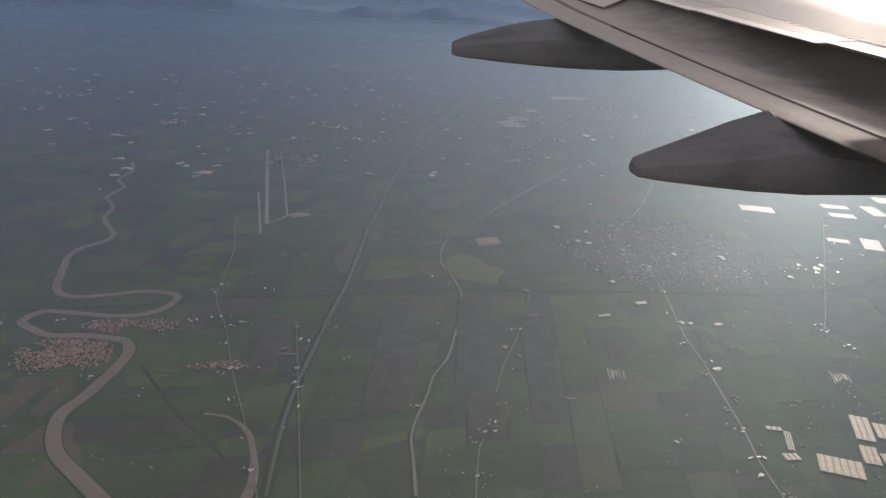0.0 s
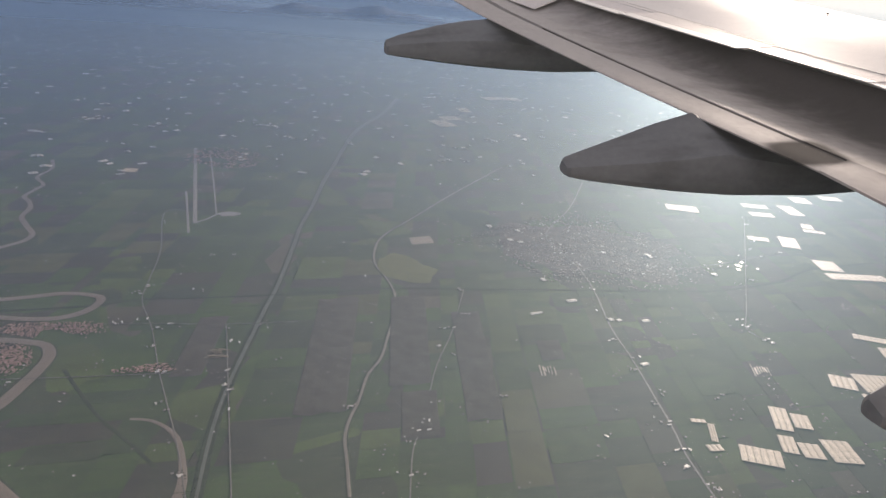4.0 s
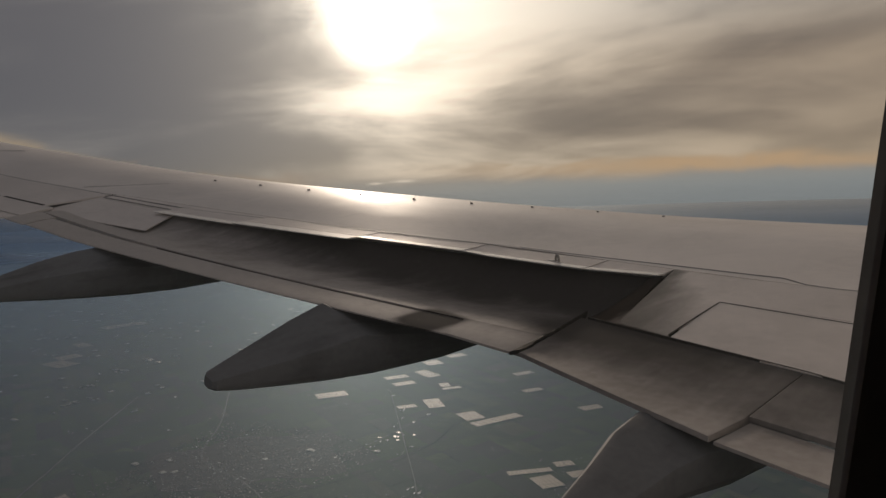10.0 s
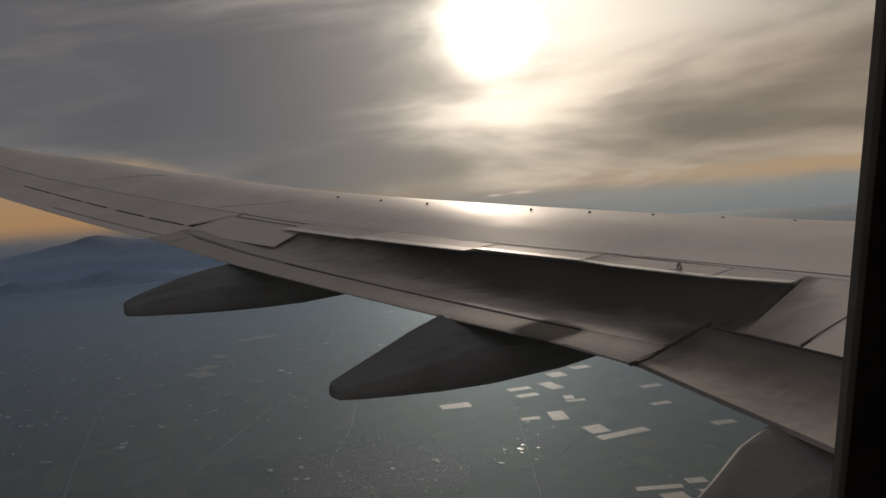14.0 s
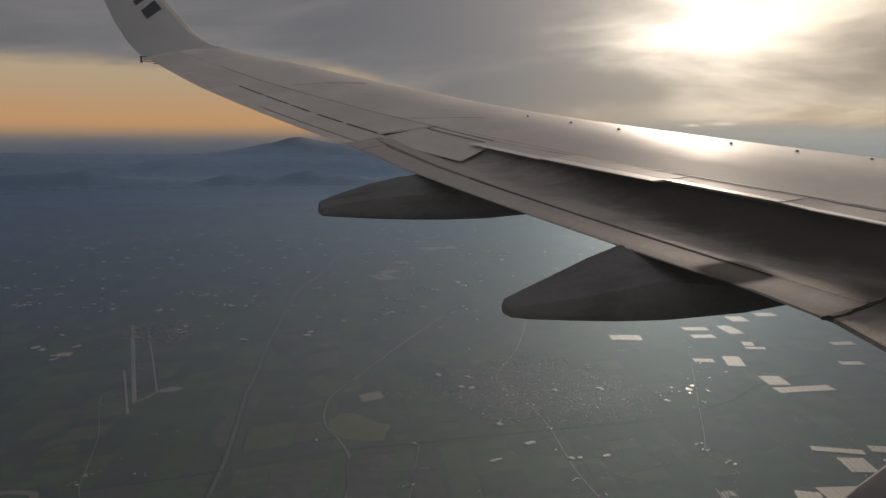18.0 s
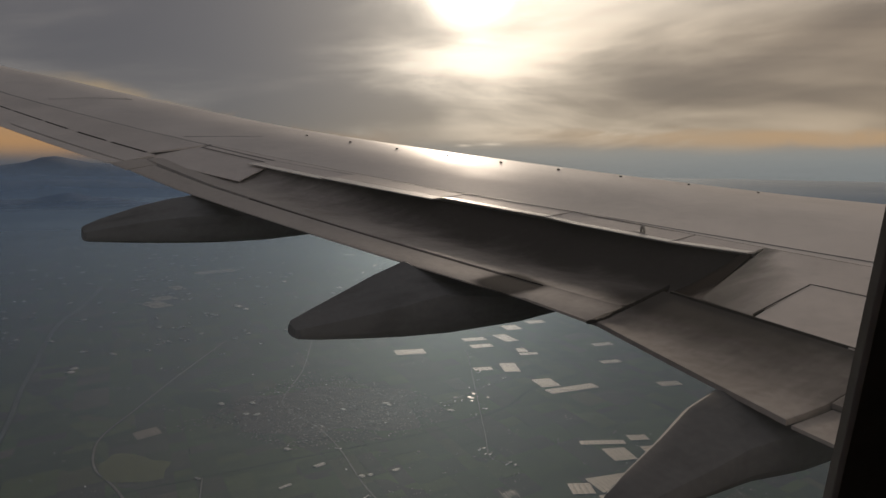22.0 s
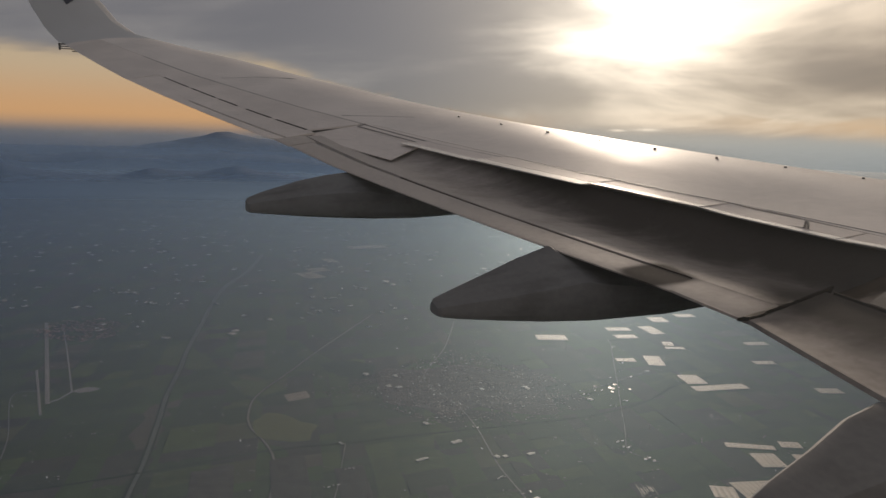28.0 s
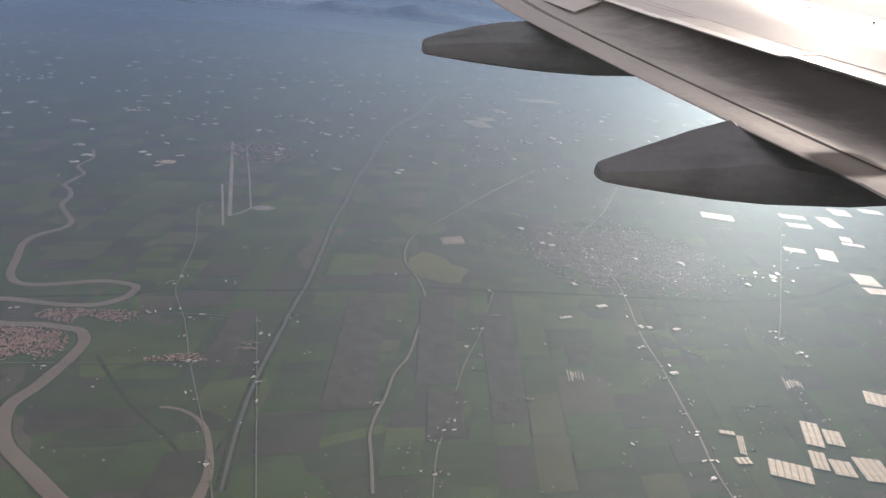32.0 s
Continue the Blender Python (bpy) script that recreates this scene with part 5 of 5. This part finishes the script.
town("distant_town", [(-420, 560), (900, 560), (1200, 1500), (-500, 1500)], 1000, SHED, "pale roofs of distant towns in the haze", (1.5, 7.0), seed=41, clump=0.3)
# white industrial halls by the town
for x, y, w, d in ((153, 447, 4, 7), (158, 421, 4, 5), (169, 438, 3, 6), (163, 417, 5, 4), (234, 390, 3, 9), (154, 358, 3, 5), (158, 330, 8, 4), (134, 317, 9, 2.5), (168, 307, 3, 4), (259, 359, 3, 5), (208, 397, 3, 4), (172, 306, 3, 3), (185, 304, 5, 3), (162, 263, 5, 3)):
    h = house_mesh("factory_hall", w * 0.7, d * 0.7, 0.22, SHED, SHED, "bright white factory hall at the edge of town", "factory halls by the town", "factory")
    h.matrix_basis = pose(x, y, GZ + 0.1, 0, 0, 12)


# greenhouses: blocks of pleated plastic tunnels
def greenhouse(cx, cy, sx, sy, rot):
    ob = tagged(new("greenhouse"), "block of pale plastic greenhouse tunnels among dark fields", "greenhouse", group="greenhouses on the plain")
    ob.matrix_basis = pose(cx, cy, GZ + 0.15, 0, 0, rot)
    bays = max(3, min(9, int(sx / 2.2)))
    w = sx / bays
    me = None
    for i in range(bays):
        if me is None:
            bm = bmesh.new()
            prof = [(-w * .47, 0), (-w * .47, .10), (-w * .25, .20), (0, .24), (w * .25, .20), (w * .47, .10), (w * .47, 0)]
            loft_b = [[bm.verts.new((x, y, z)) for x, z in prof] for y in (-sy / 2, sy / 2)]
            for j in range(len(prof) - 1):
                bm.faces.new((loft_b[0][j], loft_b[0][j + 1], loft_b[1][j + 1], loft_b[1][j]))
            bm.faces.new(loft_b[0])
            bm.faces.new(list(reversed(loft_b[1])))
            o = part("tunnel", bm, GLASSH, ob)
            me = o.data
        else:
            o = new("tunnel", me)
            o.parent = ob
        o.location = (-sx / 2 + (i + .5) * w, 0, 0)


# hamlets and sheds strewn over the far plain, too small to tell apart singly
def far_hamlets():
    r = random.Random(41)
    bm = bmesh.new()
    for _ in range(24):
        a, d = radians(r.uniform(-32, 40)), r.uniform(560, 1320)
        cx, cy, turn = CAMX + d * math.sin(a), d * math.cos(a), r.uniform(-0.5, 0.5)
        for _ in range(r.choice((1, 2, 3, 5, 8))):
            k = 0.7 + (d - 500) / 1100
            box(bm, cx + r.gauss(0, 9) * k, cy + r.gauss(0, 7) * k, GZ + 0.35, r.uniform(1.5, 7.0) * k, r.uniform(1.0, 2.4) * k, 0.5, turn + r.choice((0, 1.57)))
    return tagged(part("hamlet_roofs", bm, SHED), "pale roofs of hamlets and sheds strewn over the far plain", "roofs", kind="stuff")


far_hamlets()

# clusters of them: far off past the canal, behind the town, and two groups near the diagonal road (centre, width, depth, turn)
FAR_BLOCKS = ((213, 781, 22, 36, 11), (229, 810, 24, 22, 8), (260, 865, 14, 28, 1), (338, 956, 53, 24, 3), (-70, 573, 10, 10, -11), (420, 700, 30, 16, 6), (520, 760, 34, 16, 4))
TOWN_BLOCKS = ((315, 486, 24, 15, -22), (381, 491, 20, 10, -17), (372, 470, 18, 10, -17), (405, 480, 12, 26, -12), (435, 507, 15, 18, -17), (389, 442, 8, 11, -30), (386, 431, 15, 6, -24), (349, 410, 12, 24, -29),
               (331, 418, 14, 8, -24), (344, 368, 14, 19, -19), (349, 349, 38, 10, -11), (468, 512, 18, 12, -15))
EAST_BLOCKS = ((293, 272, 25, 6, -32), (288, 256, 13, 17, -23), (314, 266, 11, 8, -29), (309, 250, 15, 9, -26), (242, 238, 11, 12, -31), (259, 234, 22, 17, -16), (244, 221, 8, 14, -20), (420, 380, 16, 8, -18), (455, 420, 18, 9, -15), (410, 320, 16, 10, -22))
ROAD_BLOCKS = ((194, 216, 7, 18, -27), (201, 213, 7, 11, -25), (185, 200, 6, 12, -26), (191, 195, 8, 10, -20), (202, 193, 11, 15, -16), (170, 195, 15, 11, -28), (160, 219, 6, 2.4, -17), (161, 211, 2.7, 13, -25), (156, 202, 6, 4, -4), (243, 185, 8, 18, -29))
for blocks in (FAR_BLOCKS, TOWN_BLOCKS, EAST_BLOCKS, ROAD_BLOCKS):
    for cx, cy, sx, sy, rot in blocks:
        greenhouse(cx, cy, sx * 0.96, sy * 0.94, rot)


# sheets ringed round the camera that imitate thicker haze before the hills, thinning upward
def haze_bank_mat(peak, foot):
    m = bpy.data.materials.new("haze_bank")
    m.use_nodes = True
    t = m.node_tree
    t.nodes.clear()
    n = Net(t)
    co = n.node("ShaderNodeNewGeometry").outputs["Position"]
    sep = n.node("ShaderNodeSeparateXYZ")
    n.put(sep.inputs[0], co)
    bearing = n.m("MULTIPLY", n.m("ARCTAN2", n.m("SUBTRACT", sep.outputs[0], CAMX), n.m("SUBTRACT", sep.outputs[1], 1.6)), 57.29578)
    peak = n.m("MULTIPLY", n.step(bearing, 50.0, 26.0, 0.15, 1.0), peak)
    drift = n.m("MULTIPLY", n.m("SUBTRACT", n.noise(n.scaled(co, (1, 1, 5)), 0.0022, 5, 0.6), 0.5), 70.0)
    dens = n.m("MULTIPLY", n.step(n.m("ADD", sep.outputs[2], drift), GZ + 20, GZ + 150, peak, 0.0), n.step(sep.outputs[2], GZ + 14, GZ + 14 + foot))
    body = n.node("ShaderNodeBsdfDiffuse")
    body.inputs[0].default_value = (0.075, 0.130, 0.250, 1)
    glow = n.node("ShaderNodeBsdfTranslucent")
    glow.inputs[0].default_value = (0.062, 0.096, 0.145, 1)
    both = n.node("ShaderNodeAddShader")
    t.links.new(body.outputs[0], both.inputs[0])
    t.links.new(glow.outputs[0], both.inputs[1])
    clear = n.node("ShaderNodeBsdfTransparent")
    mixed = n.node("ShaderNodeMixShader")
    n.put(mixed.inputs[0], dens)
    t.links.new(clear.outputs[0], mixed.inputs[1])
    t.links.new(both.outputs[0], mixed.inputs[2])
    out = n.node("ShaderNodeOutputMaterial")
    t.links.new(mixed.outputs[0], out.inputs[0])
    return m


for dist, peak, foot in ((1688.0, 0.62, 12), (2300.0, 0.66, 12), (3300.0, 0.70, 12)):
    bm = bmesh.new()
    rows = []
    for i in range(97):
        a = radians(-75 + 195 * i / 96)
        rows.append([bm.verts.new((CAMX + dist * math.sin(a), 1.6 + dist * math.cos(a), GZ + z)) for z in (14.2, 30, 60, 130, 230)])
    for a, b in zip(rows, rows[1:]):
        for j in range(4):
            bm.faces.new((a[j], a[j + 1], b[j + 1], b[j]))
    bank = tagged(part("haze_bank", bm, haze_bank_mat(peak, foot)), "soft bank of blue evening haze before the hills", "haze", kind="stuff")
    bank.visible_shadow = False


# mountains along the far edge
def ridge(name, dist, spots_az_h, depth, material, label, seed):
    bm = bmesh.new()
    r = random.Random(seed)
    az = [a for a, _ in spots_az_h]
    hh = [h for _, h in spots_az_h]
    rows = []
    for i in range(161):
        a = az[0] + (az[-1] - az[0]) * i / 160
        h = float(np.interp(a, az, hh))
        jag = 1 + 0.11 * noise.fractal(Vector((a * 0.45, seed, 0)), 0.9, 2.1, 6)
        col = []
        for k, f in ((-1, 0.0), (-.6, .35), (-.3, .7), (0, 1.0), (.4, .6), (1, 0)):
            jig = 1 + 0.10 * noise.fractal(Vector((a * 0.9, k * 3.0, seed + 4)), 0.9, 2.1, 4) if 0 < f < 1 else 1
            d = dist + k * depth
            ra = radians(a)
            col.append(bm.verts.new((CAMX + d * math.sin(ra), 1.6 + d * math.cos(ra), GZ - 2 + max(0.0, h * f * jag * jig))))
        rows.append(col)
    for a, b in zip(rows, rows[1:]):
        for j in range(5):
            bm.faces.new((a[j], a[j + 1], b[j + 1], b[j]))
    return tagged(smooth(part(name, bm, material), 60), label, "mountain", kind="structure")


# aerial haze is put into these base colours: blue, paler with distance
MOUNT = make_mat("hazed_wooded_mountain", (0.050, 0.100, 0.200), 0.95, 0, 0.12, 0.004, 0.02, spec=0.1)
MOUNT3 = make_mat("farthest_hazed_mountain", (0.135, 0.170, 0.240), 0.95, 0, 0.1, 0.004, 0.02, spec=0.1)
MOUNT2 = make_mat("far_hazed_wooded_mountain", (0.080, 0.130, 0.225), 0.95, 0, 0.1, 0.004, 0.02, spec=0.1)
ridge("foothills", 1900, [(-34, 40), (-26, 60), (-18, 66), (-15, 70), (-8, 52), (-5, 66), (-2, 48), (1, 38), (3, 36), (5, 54), (8, 44), (11, 60), (13, 50), (16, 34), (20, 20), (26, 8), (30, 0)], 210, MOUNT, "wooded foothills tinted dark blue with haze at the plain's edge", 3)
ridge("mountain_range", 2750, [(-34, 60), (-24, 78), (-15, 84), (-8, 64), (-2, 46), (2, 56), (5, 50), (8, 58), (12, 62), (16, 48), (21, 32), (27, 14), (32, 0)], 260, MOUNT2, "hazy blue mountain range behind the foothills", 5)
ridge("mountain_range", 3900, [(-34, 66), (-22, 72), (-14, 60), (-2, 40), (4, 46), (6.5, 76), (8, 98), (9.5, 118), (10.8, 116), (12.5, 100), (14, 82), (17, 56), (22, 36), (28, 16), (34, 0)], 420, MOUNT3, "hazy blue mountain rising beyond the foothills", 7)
